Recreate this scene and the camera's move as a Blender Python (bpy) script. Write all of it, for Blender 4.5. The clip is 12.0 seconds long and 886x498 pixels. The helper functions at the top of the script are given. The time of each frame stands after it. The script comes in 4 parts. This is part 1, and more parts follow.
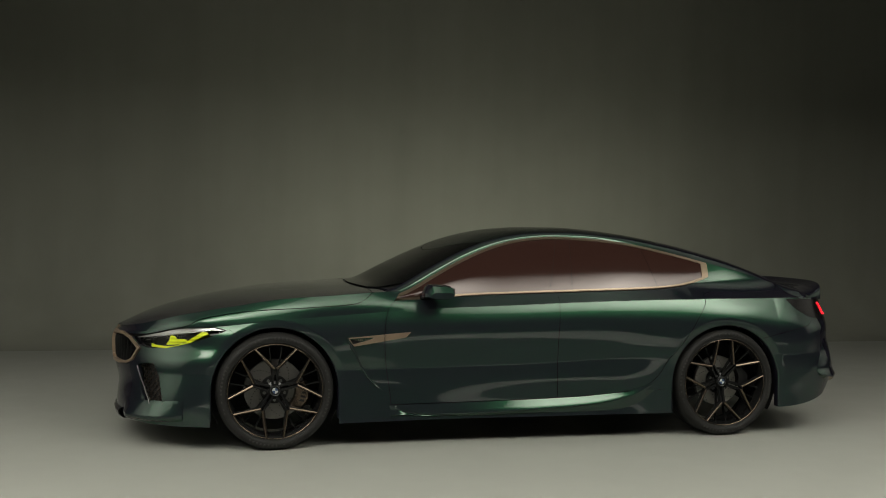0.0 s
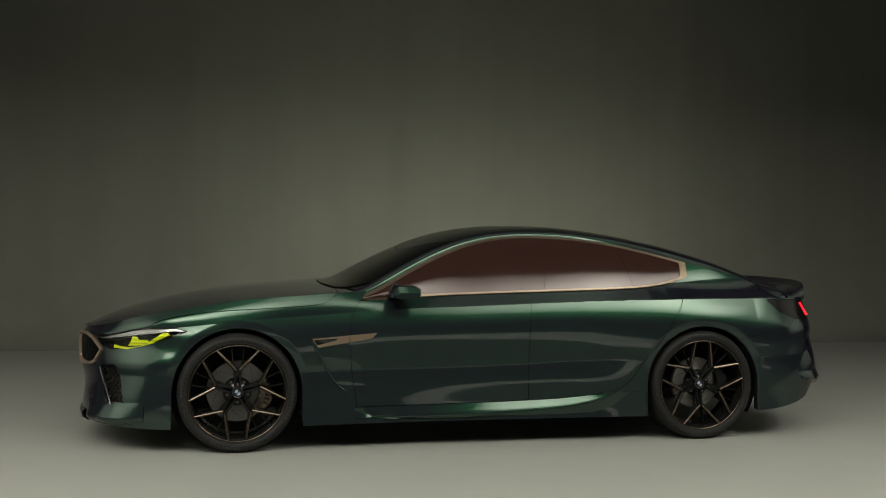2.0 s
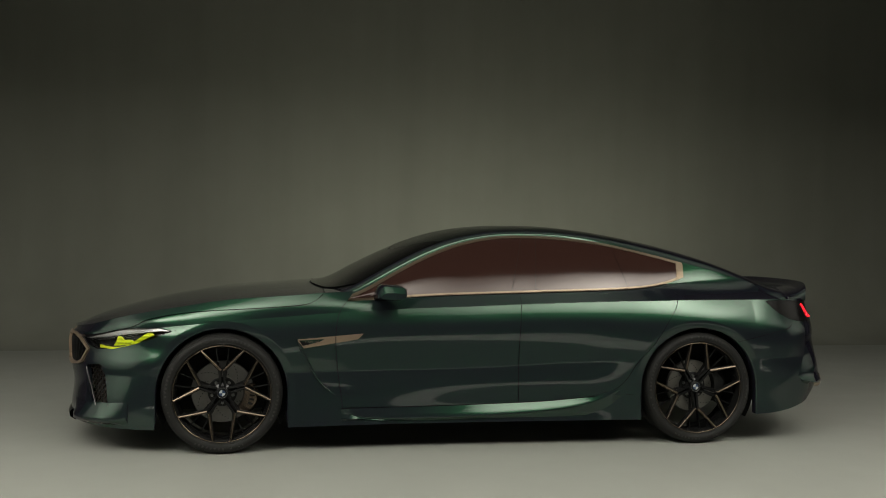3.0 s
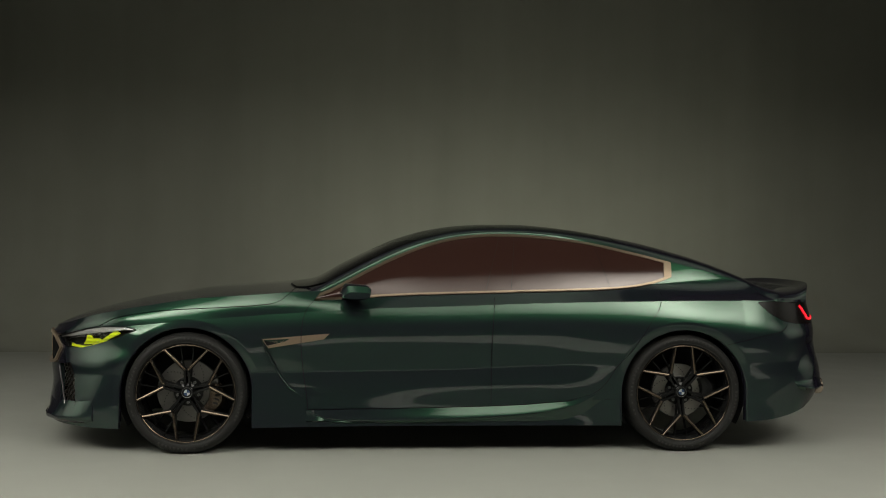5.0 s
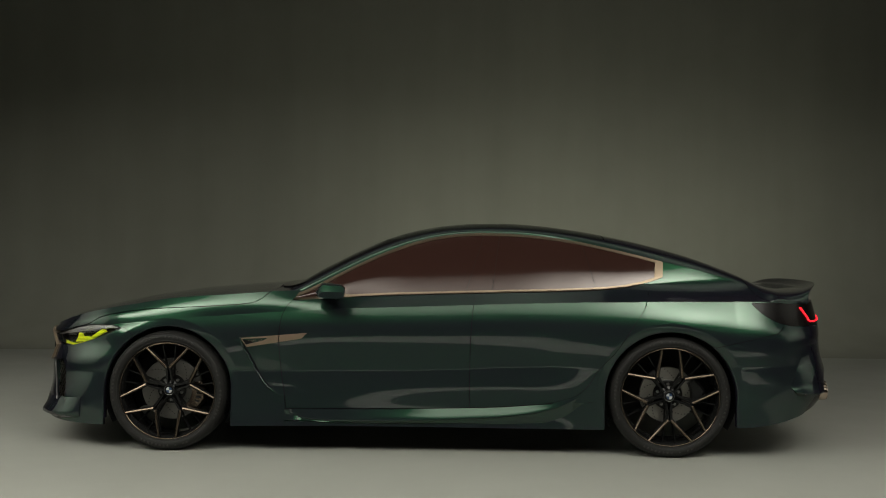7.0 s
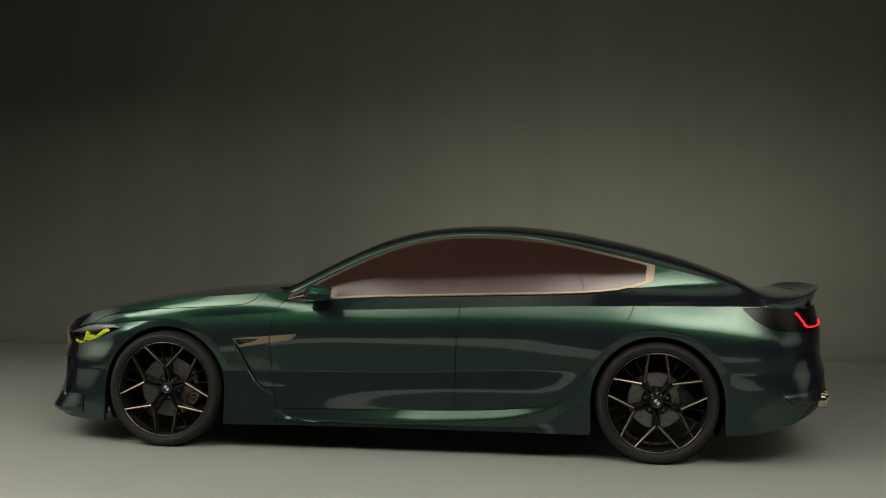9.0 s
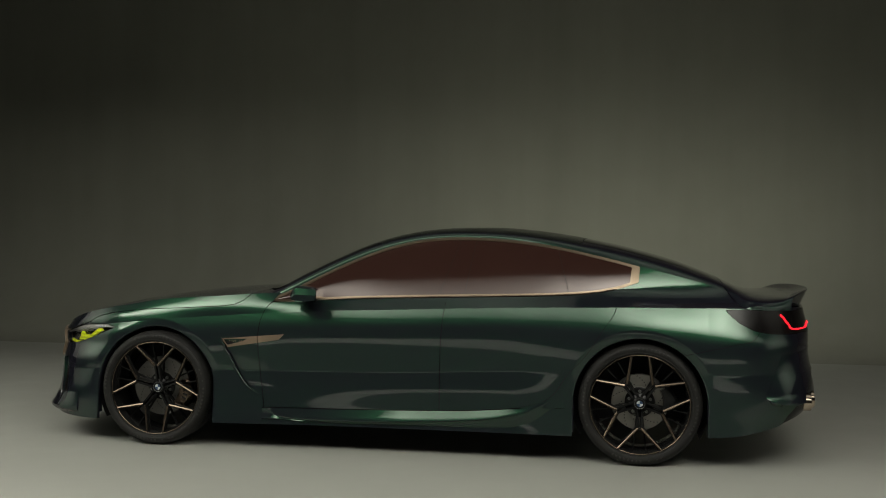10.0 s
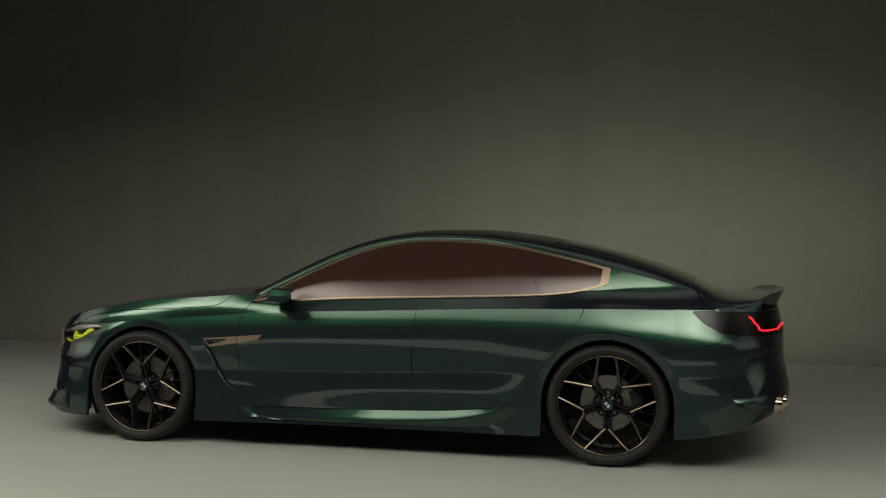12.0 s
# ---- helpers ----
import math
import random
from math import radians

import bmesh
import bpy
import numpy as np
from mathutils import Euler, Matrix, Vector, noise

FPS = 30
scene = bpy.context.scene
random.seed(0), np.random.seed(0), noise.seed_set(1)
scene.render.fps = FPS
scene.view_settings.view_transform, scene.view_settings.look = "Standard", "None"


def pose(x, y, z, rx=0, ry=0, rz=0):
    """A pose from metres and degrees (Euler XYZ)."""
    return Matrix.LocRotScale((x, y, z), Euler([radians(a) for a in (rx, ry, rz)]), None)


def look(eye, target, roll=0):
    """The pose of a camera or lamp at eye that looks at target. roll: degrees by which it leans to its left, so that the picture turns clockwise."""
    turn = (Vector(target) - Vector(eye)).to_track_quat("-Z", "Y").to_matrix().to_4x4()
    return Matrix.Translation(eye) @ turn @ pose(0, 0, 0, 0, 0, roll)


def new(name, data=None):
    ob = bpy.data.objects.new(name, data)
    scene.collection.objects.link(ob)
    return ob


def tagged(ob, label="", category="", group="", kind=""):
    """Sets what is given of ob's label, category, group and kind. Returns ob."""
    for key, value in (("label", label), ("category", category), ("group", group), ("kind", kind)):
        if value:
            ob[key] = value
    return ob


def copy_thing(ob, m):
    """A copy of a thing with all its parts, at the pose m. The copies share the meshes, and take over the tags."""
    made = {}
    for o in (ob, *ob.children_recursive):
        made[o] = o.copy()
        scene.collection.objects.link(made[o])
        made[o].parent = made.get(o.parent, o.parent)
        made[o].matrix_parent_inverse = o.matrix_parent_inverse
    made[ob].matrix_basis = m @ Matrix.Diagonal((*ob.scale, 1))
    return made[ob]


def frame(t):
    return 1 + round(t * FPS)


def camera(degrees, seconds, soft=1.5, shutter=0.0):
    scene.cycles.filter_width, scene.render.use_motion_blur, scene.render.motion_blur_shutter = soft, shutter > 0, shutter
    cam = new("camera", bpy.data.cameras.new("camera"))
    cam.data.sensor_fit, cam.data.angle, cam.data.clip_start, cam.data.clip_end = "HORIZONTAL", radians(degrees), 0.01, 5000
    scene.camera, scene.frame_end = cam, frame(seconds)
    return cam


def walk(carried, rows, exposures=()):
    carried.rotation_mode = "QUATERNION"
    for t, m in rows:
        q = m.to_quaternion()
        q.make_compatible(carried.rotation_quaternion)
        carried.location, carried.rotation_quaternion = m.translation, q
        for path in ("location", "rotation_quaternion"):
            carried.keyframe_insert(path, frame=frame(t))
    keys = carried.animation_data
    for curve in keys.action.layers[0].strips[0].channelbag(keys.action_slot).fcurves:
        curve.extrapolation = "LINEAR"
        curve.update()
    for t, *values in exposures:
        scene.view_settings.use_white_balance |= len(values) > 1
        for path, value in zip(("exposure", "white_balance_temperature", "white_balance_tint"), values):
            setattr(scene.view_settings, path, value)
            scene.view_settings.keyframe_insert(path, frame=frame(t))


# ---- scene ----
cam = camera(45.0, 12.0, 1.0)
PATH = [
    (0, (-2.049, -7.527, 1.412), (-1.584, -5.582, 1.364), 0.9),
    (0.5, (-1.972, -7.518, 1.413), (-1.514, -5.572, 1.364), 0.9),
    (1, (-1.885, -7.508, 1.413), (-1.435, -5.56, 1.364), 0.9),
    (1.5, (-1.78, -7.489, 1.412), (-1.344, -5.538, 1.363), 0.9),
    (2, (-1.659, -7.477, 1.411), (-1.241, -5.522, 1.362), 0.8),
    (2.5, (-1.509, -7.46, 1.41), (-1.123, -5.498, 1.361), 0.8),
    (3, (-1.333, -7.447, 1.405), (-0.985, -5.478, 1.357), 0.8),
    (5, (-0.498, -7.379, 1.348), (-0.34, -5.386, 1.314), 0.6),
    (5.5, (-0.267, -7.361, 1.341), (-0.167, -5.364, 1.308), 0.5),
    (6, (-0.032, -7.346, 1.336), (0.006, -5.347, 1.304), 0.5),
    (6.5, (0.196, -7.333, 1.333), (0.172, -5.333, 1.302), 0.5),
    (7, (0.403, -7.322, 1.334), (0.325, -5.323, 1.303), 0.4),
    (9, (1.133, -7.281, 1.375), (0.855, -5.301, 1.337), 0.4),
    (9.5, (1.305, -7.275, 1.38), (0.989, -5.3, 1.342), 0.4),
    (10, (1.472, -7.272, 1.385), (1.12, -5.303, 1.347), 0.4),
    (10.5, (1.633, -7.271, 1.39), (1.247, -5.309, 1.352), 0.3),
    (11, (1.787, -7.264, 1.395), (1.367, -5.309, 1.356), 0.3),
    (11.5, (1.927, -7.255, 1.399), (1.479, -5.306, 1.36), 0.2),
    (12, (2.055, -7.244, 1.4), (1.583, -5.301, 1.362), 0.2),
]
walk(cam, [(t, look(eye, target, roll)) for t, eye, target, roll in PATH], [(0, 0.06), (6, -0.02), (12, -0.1)])

# ---- world and light ----
world = bpy.data.worlds.new("studio_world")
scene.world = world
world.use_nodes = True
world.node_tree.nodes["Background"].inputs[0].default_value = (0.9, 0.95, 0.85, 1)
world.node_tree.nodes["Background"].inputs[1].default_value = 0.0


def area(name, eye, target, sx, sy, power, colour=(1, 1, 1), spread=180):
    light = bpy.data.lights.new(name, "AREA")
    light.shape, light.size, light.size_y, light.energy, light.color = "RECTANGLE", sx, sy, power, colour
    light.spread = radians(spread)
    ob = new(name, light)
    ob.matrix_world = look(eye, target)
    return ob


# Bodiless lamp out of view behind the car, added for the backdrop's glow.
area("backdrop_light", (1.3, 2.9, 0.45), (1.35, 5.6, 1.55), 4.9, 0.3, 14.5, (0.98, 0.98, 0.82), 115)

# ---- materials ----


def material(name, colour, rough=0.5, metal=0.0, coat=0.0, coat_rough=0.03, vary=0.0, scale=8.0, bump=0.0, bump_scale=60.0, rough_vary=0.0, spec=0.5):
    m = bpy.data.materials.new(name)
    m.use_nodes = True
    nt = m.node_tree
    b = nt.nodes["Principled BSDF"]
    b.inputs["Base Color"].default_value = (*colour, 1)
    b.inputs["Roughness"].default_value = rough
    b.inputs["Metallic"].default_value = metal
    b.inputs["Coat Weight"].default_value = coat
    b.inputs["Coat Roughness"].default_value = coat_rough
    b.inputs["Specular IOR Level"].default_value = spec
    co = nt.nodes.new("ShaderNodeTexCoord")
    if vary or rough_vary:
        n1 = nt.nodes.new("ShaderNodeTexNoise")
        n1.inputs["Scale"].default_value, n1.inputs["Detail"].default_value = scale, 6
        nt.links.new(co.outputs["Object"], n1.inputs["Vector"])
    if vary:
        n2 = nt.nodes.new("ShaderNodeTexNoise")
        n2.inputs["Scale"].default_value, n2.inputs["Detail"].default_value = scale * 0.13, 3
        nt.links.new(co.outputs["Object"], n2.inputs["Vector"])
        add = nt.nodes.new("ShaderNodeMath")
        add.operation = "ADD"
        nt.links.new(n1.outputs["Fac"], add.inputs[0])
        nt.links.new(n2.outputs["Fac"], add.inputs[1])
        ramp = nt.nodes.new("ShaderNodeMapRange")
        ramp.inputs[1].default_value, ramp.inputs[2].default_value = 0.6, 1.4
        ramp.inputs[3].default_value, ramp.inputs[4].default_value = 1 - vary, 1 + vary
        nt.links.new(add.outputs[0], ramp.inputs[0])
        mul = nt.nodes.new("ShaderNodeVectorMath")
        mul.operation = "SCALE"
        mul.inputs[0].default_value = colour
        nt.links.new(ramp.outputs[0], mul.inputs["Scale"])
        nt.links.new(mul.outputs[0], b.inputs["Base Color"])
    if rough_vary:
        rr = nt.nodes.new("ShaderNodeMapRange")
        rr.inputs[1].default_value, rr.inputs[2].default_value = 0.3, 0.7
        rr.inputs[3].default_value, rr.inputs[4].default_value = rough - rough_vary, rough + rough_vary
        nt.links.new(n1.outputs["Fac"], rr.inputs[0])
        nt.links.new(rr.outputs[0], b.inputs["Roughness"])
    if bump:
        n3 = nt.nodes.new("ShaderNodeTexNoise")
        n3.inputs["Scale"].default_value, n3.inputs["Detail"].default_value = bump_scale, 4
        nt.links.new(co.outputs["Object"], n3.inputs["Vector"])
        bp = nt.nodes.new("ShaderNodeBump")
        bp.inputs["Strength"].default_value, bp.inputs["Distance"].default_value = bump, 0.01
        nt.links.new(n3.outputs["Fac"], bp.inputs["Height"])
        nt.links.new(bp.outputs[0], b.inputs["Normal"])
    return m


def glowing(name, colour, strength):
    m = material(name, colour, 0.4)
    b = m.node_tree.nodes["Principled BSDF"]
    b.inputs["Emission Color"].default_value = (*colour, 1)
    b.inputs["Emission Strength"].default_value = strength
    return m




def car_paint(name, flake, ground, flake_share):
    """Two-stage paint: green metal flakes in a navy ground coat under clear lacquer."""
    m = material(name, flake, 0.31, 1.0, 1.0, 0.03, vary=0.06, scale=900)
    nt = m.node_tree
    metal = nt.nodes["Principled BSDF"]
    metal.inputs["Specular Tint"].default_value = (0.06, 0.12, 0.09, 1)
    pigment = nt.nodes.new("ShaderNodeBsdfPrincipled")
    pigment.inputs["Base Color"].default_value = (*ground, 1)
    pigment.inputs["Roughness"].default_value = 0.5
    pigment.inputs["Specular IOR Level"].default_value = 0.0
    for b in (metal, pigment):
        b.inputs["Coat Weight"].default_value, b.inputs["Coat Roughness"].default_value, b.inputs["Coat IOR"].default_value = 1.0, 0.03, 1.5
    mix = nt.nodes.new("ShaderNodeMixShader")
    mix.inputs[0].default_value = flake_share
    nt.links.new(pigment.outputs[0], mix.inputs[1])
    nt.links.new(metal.outputs[0], mix.inputs[2])
    nt.links.new(mix.outputs[0], nt.nodes["Material Output"].inputs[0])
    return m


PAINT = car_paint("green_metallic_paint", (0.0150, 0.074, 0.030), (0.0215, 0.0165, 0.032), 0.53)
BRONZE = material("brushed_bronze", (0.18, 0.138, 0.098), 0.33, 0.95, vary=0.08, scale=60)
BLADE_BRONZE = material("satin_bronze_blade", (0.30, 0.225, 0.16), 0.45, 0.8, vary=0.06, scale=60)
BLACK_GLOSS = material("gloss_black", (0.009, 0.009, 0.009), 0.14, 0.0, 0.0, spec=0.2)
BLACK = material("matt_black_plastic", (0.018, 0.018, 0.018), 0.6, vary=0.1, scale=40, spec=0.15)
CARBON = material("carbon_roof", (0.009, 0.012, 0.0105), 0.2, 0.0, 0.0, spec=0.3)
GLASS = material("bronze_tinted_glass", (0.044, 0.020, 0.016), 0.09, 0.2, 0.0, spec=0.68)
SCREEN = material("black_windscreen_glass", (0.006, 0.006, 0.006), 0.05, 0.0, 0.0, spec=0.03)
DARK_BRONZE = material("dark_bronze_wheel_face", (0.115, 0.088, 0.066), 0.26, 0.95)
RUBBER = material("tyre_rubber", (0.011, 0.0105, 0.010), 0.6, vary=0.15, scale=30, bump=0.1, spec=0.3)
MARKS = material("worn_rubber_marks", (0.022, 0.021, 0.020), 0.7, vary=0.3, scale=90)
DISC = material("cast_brake_disc", (0.15, 0.145, 0.135), 0.45, 0.8, vary=0.12, scale=40)
STEEL = material("bright_steel", (0.6, 0.57, 0.52), 0.2, 1.0)
FLOOR = material("grey_studio_floor", (0.318, 0.322, 0.292), 0.62, vary=0.05, scale=3, rough_vary=0.08)
BOARD = material("grey_board", (0.60, 0.60, 0.57), 0.6, vary=0.03, scale=4)
CYC = material("painted_cyclorama", (0.255, 0.255, 0.216), 0.85, vary=0.05, scale=2.5)
nt = CYC.node_tree
co, tall, fold, level, blend = (nt.nodes.new("ShaderNode" + n) for n in ("TexCoord", "Mapping", "TexNoise", "MapRange", "VectorMath"))
tall.inputs["Scale"].default_value = (1.6, 1.6, 0.12)
fold.inputs["Scale"].default_value, fold.inputs["Detail"].default_value = 1.0, 5
level.inputs[1].default_value, level.inputs[2].default_value, level.inputs[3].default_value, level.inputs[4].default_value = 0.3, 0.7, 0.93, 1.07
blend.operation = "SCALE"
wall_b = nt.nodes["Principled BSDF"]
nt.links.new(co.outputs["Object"], tall.inputs["Vector"])
nt.links.new(tall.outputs[0], fold.inputs["Vector"])
nt.links.new(fold.outputs["Fac"], level.inputs[0])
nt.links.new(wall_b.inputs["Base Color"].links[0].from_socket, blend.inputs[0])
nt.links.new(level.outputs[0], blend.inputs["Scale"])
nt.links.new(blend.outputs[0], wall_b.inputs["Base Color"])
UNSEEN_FLOOR = material("dark_unseen_floor", (0.062, 0.063, 0.063), 0.7, vary=0.15, scale=3)
DARK = material("dark_studio_wall", (0.05, 0.05, 0.046), 0.9, vary=0.1, scale=2)
YELLOW = glowing("yellow_lamp_glow", (0.62, 0.72, 0.005), 0.36)
nt = YELLOW.node_tree
co, wave, rib = nt.nodes.new("ShaderNodeTexCoord"), nt.nodes.new("ShaderNodeTexWave"), nt.nodes.new("ShaderNodeMapRange")
wave.bands_direction, wave.inputs["Scale"].default_value, wave.inputs["Distortion"].default_value = "Z", 14, 2.5
rib.inputs[3].default_value, rib.inputs[4].default_value = 0.03, 0.42
nt.links.new(co.outputs["Object"], wave.inputs["Vector"])
nt.links.new(wave.outputs["Fac"], rib.inputs[0])
nt.links.new(rib.outputs[0], nt.nodes["Principled BSDF"].inputs["Emission Strength"])
RED = glowing("red_lamp_glow", (1.0, 0.01, 0.02), 2.5)

SMOKED = material("smoked_lamp_cover", (0.006, 0.005, 0.005), 0.2, 0.0, 0.0, spec=0.25)
EXHAUST = material("polished_bronze", (0.55, 0.45, 0.36), 0.14, 1.0)
# The rear discs get a lighter grey than the front ones.
REAR_DISC = material("rear_brake_disc", (0.24, 0.228, 0.21), 0.4, 0.8, vary=0.1, scale=40)
CHROME = material("lamp_reflector", (0.35, 0.35, 0.34), 0.3, 0.85)
GRILLE = material("satin_bronze_grille", (0.36, 0.27, 0.195), 0.42, 0.75, vary=0.08, scale=60)
DARK_STEEL = material("dark_steel", (0.16, 0.16, 0.155), 0.3, 0.9)
MESH = material("dark_honeycomb", (0.045, 0.036, 0.03), 0.3, 0.8)
ENAMEL = material("white_enamel", (0.5, 0.5, 0.49), 0.3)
ROUNDEL = material("blue_enamel", (0.012, 0.04, 0.11), 0.3)


def clear_cover(name):
    """Clear lamp glass: see-through with a gloss that grows towards the edge of sight."""
    m = bpy.data.materials.new(name)
    m.use_nodes = True
    nt = m.node_tree
    nt.nodes.remove(nt.nodes["Principled BSDF"])
    mix, see, gloss, edge = (nt.nodes.new("ShaderNode" + n) for n in ("MixShader", "BsdfTransparent", "BsdfGlossy", "Fresnel"))
    gloss.inputs["Roughness"].default_value = 0.03
    edge.inputs["IOR"].default_value = 1.5
    nt.links.new(edge.outputs[0], mix.inputs[0])
    nt.links.new(see.outputs[0], mix.inputs[1])
    nt.links.new(gloss.outputs[0], mix.inputs[2])
    nt.links.new(mix.outputs[0], nt.nodes["Material Output"].inputs[0])
    return m


COVER = clear_cover("clear_lamp_glass")


def diffuser_material(name, strength, along, over):
    """A softbox cloth: stops set by hand along it place brighter and dimmer highlights on the car, and it fades towards
    its edges.
    """
    m = bpy.data.materials.new(name)
    m.use_nodes = True
    nt = m.node_tree
    b = nt.nodes["Principled BSDF"]
    b.inputs["Base Color"].default_value = (0.8, 0.8, 0.78, 1)
    b.inputs["Emission Color"].default_value = (0.98, 0.97, 0.86, 1)
    co, xyz = nt.nodes.new("ShaderNodeTexCoord"), nt.nodes.new("ShaderNodeSeparateXYZ")
    nt.links.new(co.outputs["Generated"], xyz.inputs[0])
    value = None
    for axis, stops in ((0, along), (1, over)):
        ramp = nt.nodes.new("ShaderNodeValToRGB")
        ramp.color_ramp.interpolation = "B_SPLINE" if axis else "EASE"
        while len(ramp.color_ramp.elements) < len(stops):
            ramp.color_ramp.elements.new(0.5)
        for e, (at, v) in zip(ramp.color_ramp.elements, stops):
            e.position, e.color = at, (v, v, v, 1)
        nt.links.new(xyz.outputs[axis], ramp.inputs[0])
        mul = nt.nodes.new("ShaderNodeMath")
        mul.operation = "MULTIPLY"
        nt.links.new(ramp.outputs[0], mul.inputs[0])
        if value:
            nt.links.new(value.outputs[0], mul.inputs[1])
        else:
            mul.inputs[1].default_value = strength
        value = mul
    nt.links.new(value.outputs[0], b.inputs["Emission Strength"])
    return m


CLOTH = diffuser_material("softbox_cloth", 9.5, ((0.02, 0), (0.12, 1.2), (0.25, 1.12), (0.335, 0.66), (0.42, 0.28), (0.485, 0.29), (0.535, 0.66), (0.57, 0.98), (0.615, 1.25), (0.665, 0.88), (0.77, 0.13), (0.917, 0.05), (0.99, 0)),
                          ((0.0, 0), (0.28, 0.5), (0.52, 1), (0.70, 1), (0.86, 0.55), (1.0, 0.02)))
# Cloths of the two added fill lamps, faded to every edge.
TAIL_FILL = diffuser_material("tail_fill_cloth", 0.45, ((0.0, 0), (0.48, 1), (0.52, 1), (1.0, 0)), ((0.0, 0), (0.25, 0.5), (0.5, 1), (0.75, 0.5), (1.0, 0)))
NOSE_FILL = diffuser_material("nose_fill_cloth", 1.6, ((0.0, 0), (0.48, 1), (0.52, 1), (1.0, 0)), ((0.0, 0), (0.25, 0.5), (0.5, 1), (0.75, 0.5), (1.0, 0)))
TOP_CLOTH = diffuser_material("dim_softbox_cloth", 0.45, ((0.0, 0), (0.3, 1), (0.7, 1), (1.0, 0)), ((0.0, 0), (0.3, 0.6), (0.5, 1), (0.7, 0.6), (1.0, 0)))

# ---- mesh helpers ----


def part(name, bm, mat, parent=None, label="", smooth=True, angle=35):
    me = bpy.data.meshes.new(name)
    bmesh.ops.recalc_face_normals(bm, faces=bm.faces)
    bm.to_mesh(me)
    bm.free()
    me.materials.append(mat)
    if smooth:
        me.polygons.foreach_set("use_smooth", [True] * len(me.polygons))
        me.set_sharp_from_angle(angle=radians(angle))
    ob = new(name, me)
    ob.parent = parent
    return tagged(ob, label)


def natural(xs, ys):
    """Natural cubic spline through the given pairs; returns a vectorised function."""
    x, y = np.array(xs, float), np.array(ys, float)
    n, h = len(x), np.diff(x)
    a, r = np.eye(n), np.zeros(n)
    for i in range(1, n - 1):
        a[i, i - 1 : i + 2] = h[i - 1], 2 * (h[i - 1] + h[i]), h[i]
        r[i] = 6 * ((y[i + 1] - y[i]) / h[i] - (y[i] - y[i - 1]) / h[i - 1])
    m = np.linalg.solve(a, r)

    def at(v):
        v = np.clip(np.asarray(v, float), x[0], x[-1])
        i = np.clip(np.searchsorted(x, v) - 1, 0, n - 2)
        p, q, d = x[i + 1] - v, v - x[i], h[i]
        return (m[i] * p**3 + m[i + 1] * q**3) / (6 * d) + (y[i] / d - m[i] * d / 6) * p + (y[i + 1] / d - m[i + 1] * d / 6) * q

    return at


def curve(*pairs):
    return natural([p[0] for p in pairs], [p[1] for p in pairs])


def gentle(*pairs):
    """Shape-keeping cubic through the pairs: no overshoot."""
    x, y = np.array([p[0] for p in pairs], float), np.array([p[1] for p in pairs], float)
    h = np.diff(x)
    d = np.diff(y) / h
    m = np.zeros(len(x))
    m[0], m[-1] = d[0], d[-1]
    for i in range(1, len(x) - 1):
        if d[i - 1] * d[i] > 0:
            w1, w2 = 2 * h[i] + h[i - 1], h[i] + 2 * h[i - 1]
            m[i] = (w1 + w2) / (w1 / d[i - 1] + w2 / d[i])

    def at(v):
        v = np.clip(np.asarray(v, float), x[0], x[-1])
        i = np.clip(np.searchsorted(x, v) - 1, 0, len(x) - 2)
        t = (v - x[i]) / h[i]
        return (2 * t**3 - 3 * t**2 + 1) * y[i] + (t**3 - 2 * t**2 + t) * h[i] * m[i] + (3 * t**2 - 2 * t**3) * y[i + 1] + (t**3 - t**2) * h[i] * m[i + 1]

    return at


def across(values, q):
    """Natural spline over equally spaced rows of values (rows, n), read at row q (n)."""
    k = len(values)
    a = np.eye(k)
    b = np.zeros((k, k))
    for i in range(1, k - 1):
        a[i, i - 1 : i + 2] = 1, 4, 1
        b[i, i - 1 : i + 2] = 6, -12, 6
    m = np.linalg.solve(a, b) @ values
    i = np.clip(np.floor(q).astype(int), 0, k - 2)
    t = q - i
    c = np.arange(len(q))
    y0, y1, m0, m1 = values[i, c], values[i + 1, c], m[i, c], m[i + 1, c]
    p = 1 - t
    return p * y0 + t * y1 + ((p**3 - p) * m0 + (t**3 - t) * m1) / 6


# ---- the car's surfaces: x to the tail, y away from the camera side, z up; the camera side has y below 0 ----
NOSE_S, TAIL_S, TAIL_POWER = -1.75, 1.9, 2.7
NOSE_POWERS = (2.32, 2.32, 2.15, 1.98, 1.88, 1.86, 1.92, 2.02, 2.1, 2.14, 2.2)  # how square each level goes round the nose
# Levels of the lower body, from the sill up: half width and height along the car, and how far each one reaches round the nose and the tail.
CREASE = curve((-2.75, 0.89), (-1.75, 0.933), (-1.1, 0.914), (-0.5, 0.902), (0.1, 0.903), (0.7, 0.914), (1.05, 0.939), (1.25, 0.953), (1.6, 0.963), (2.0, 0.953), (2.8, 0.935))


def beside(*pairs):
    """A level given by how far it stands out from the crease low on the doors."""
    more = gentle(*pairs)
    return lambda s: CREASE(s) + more(s)


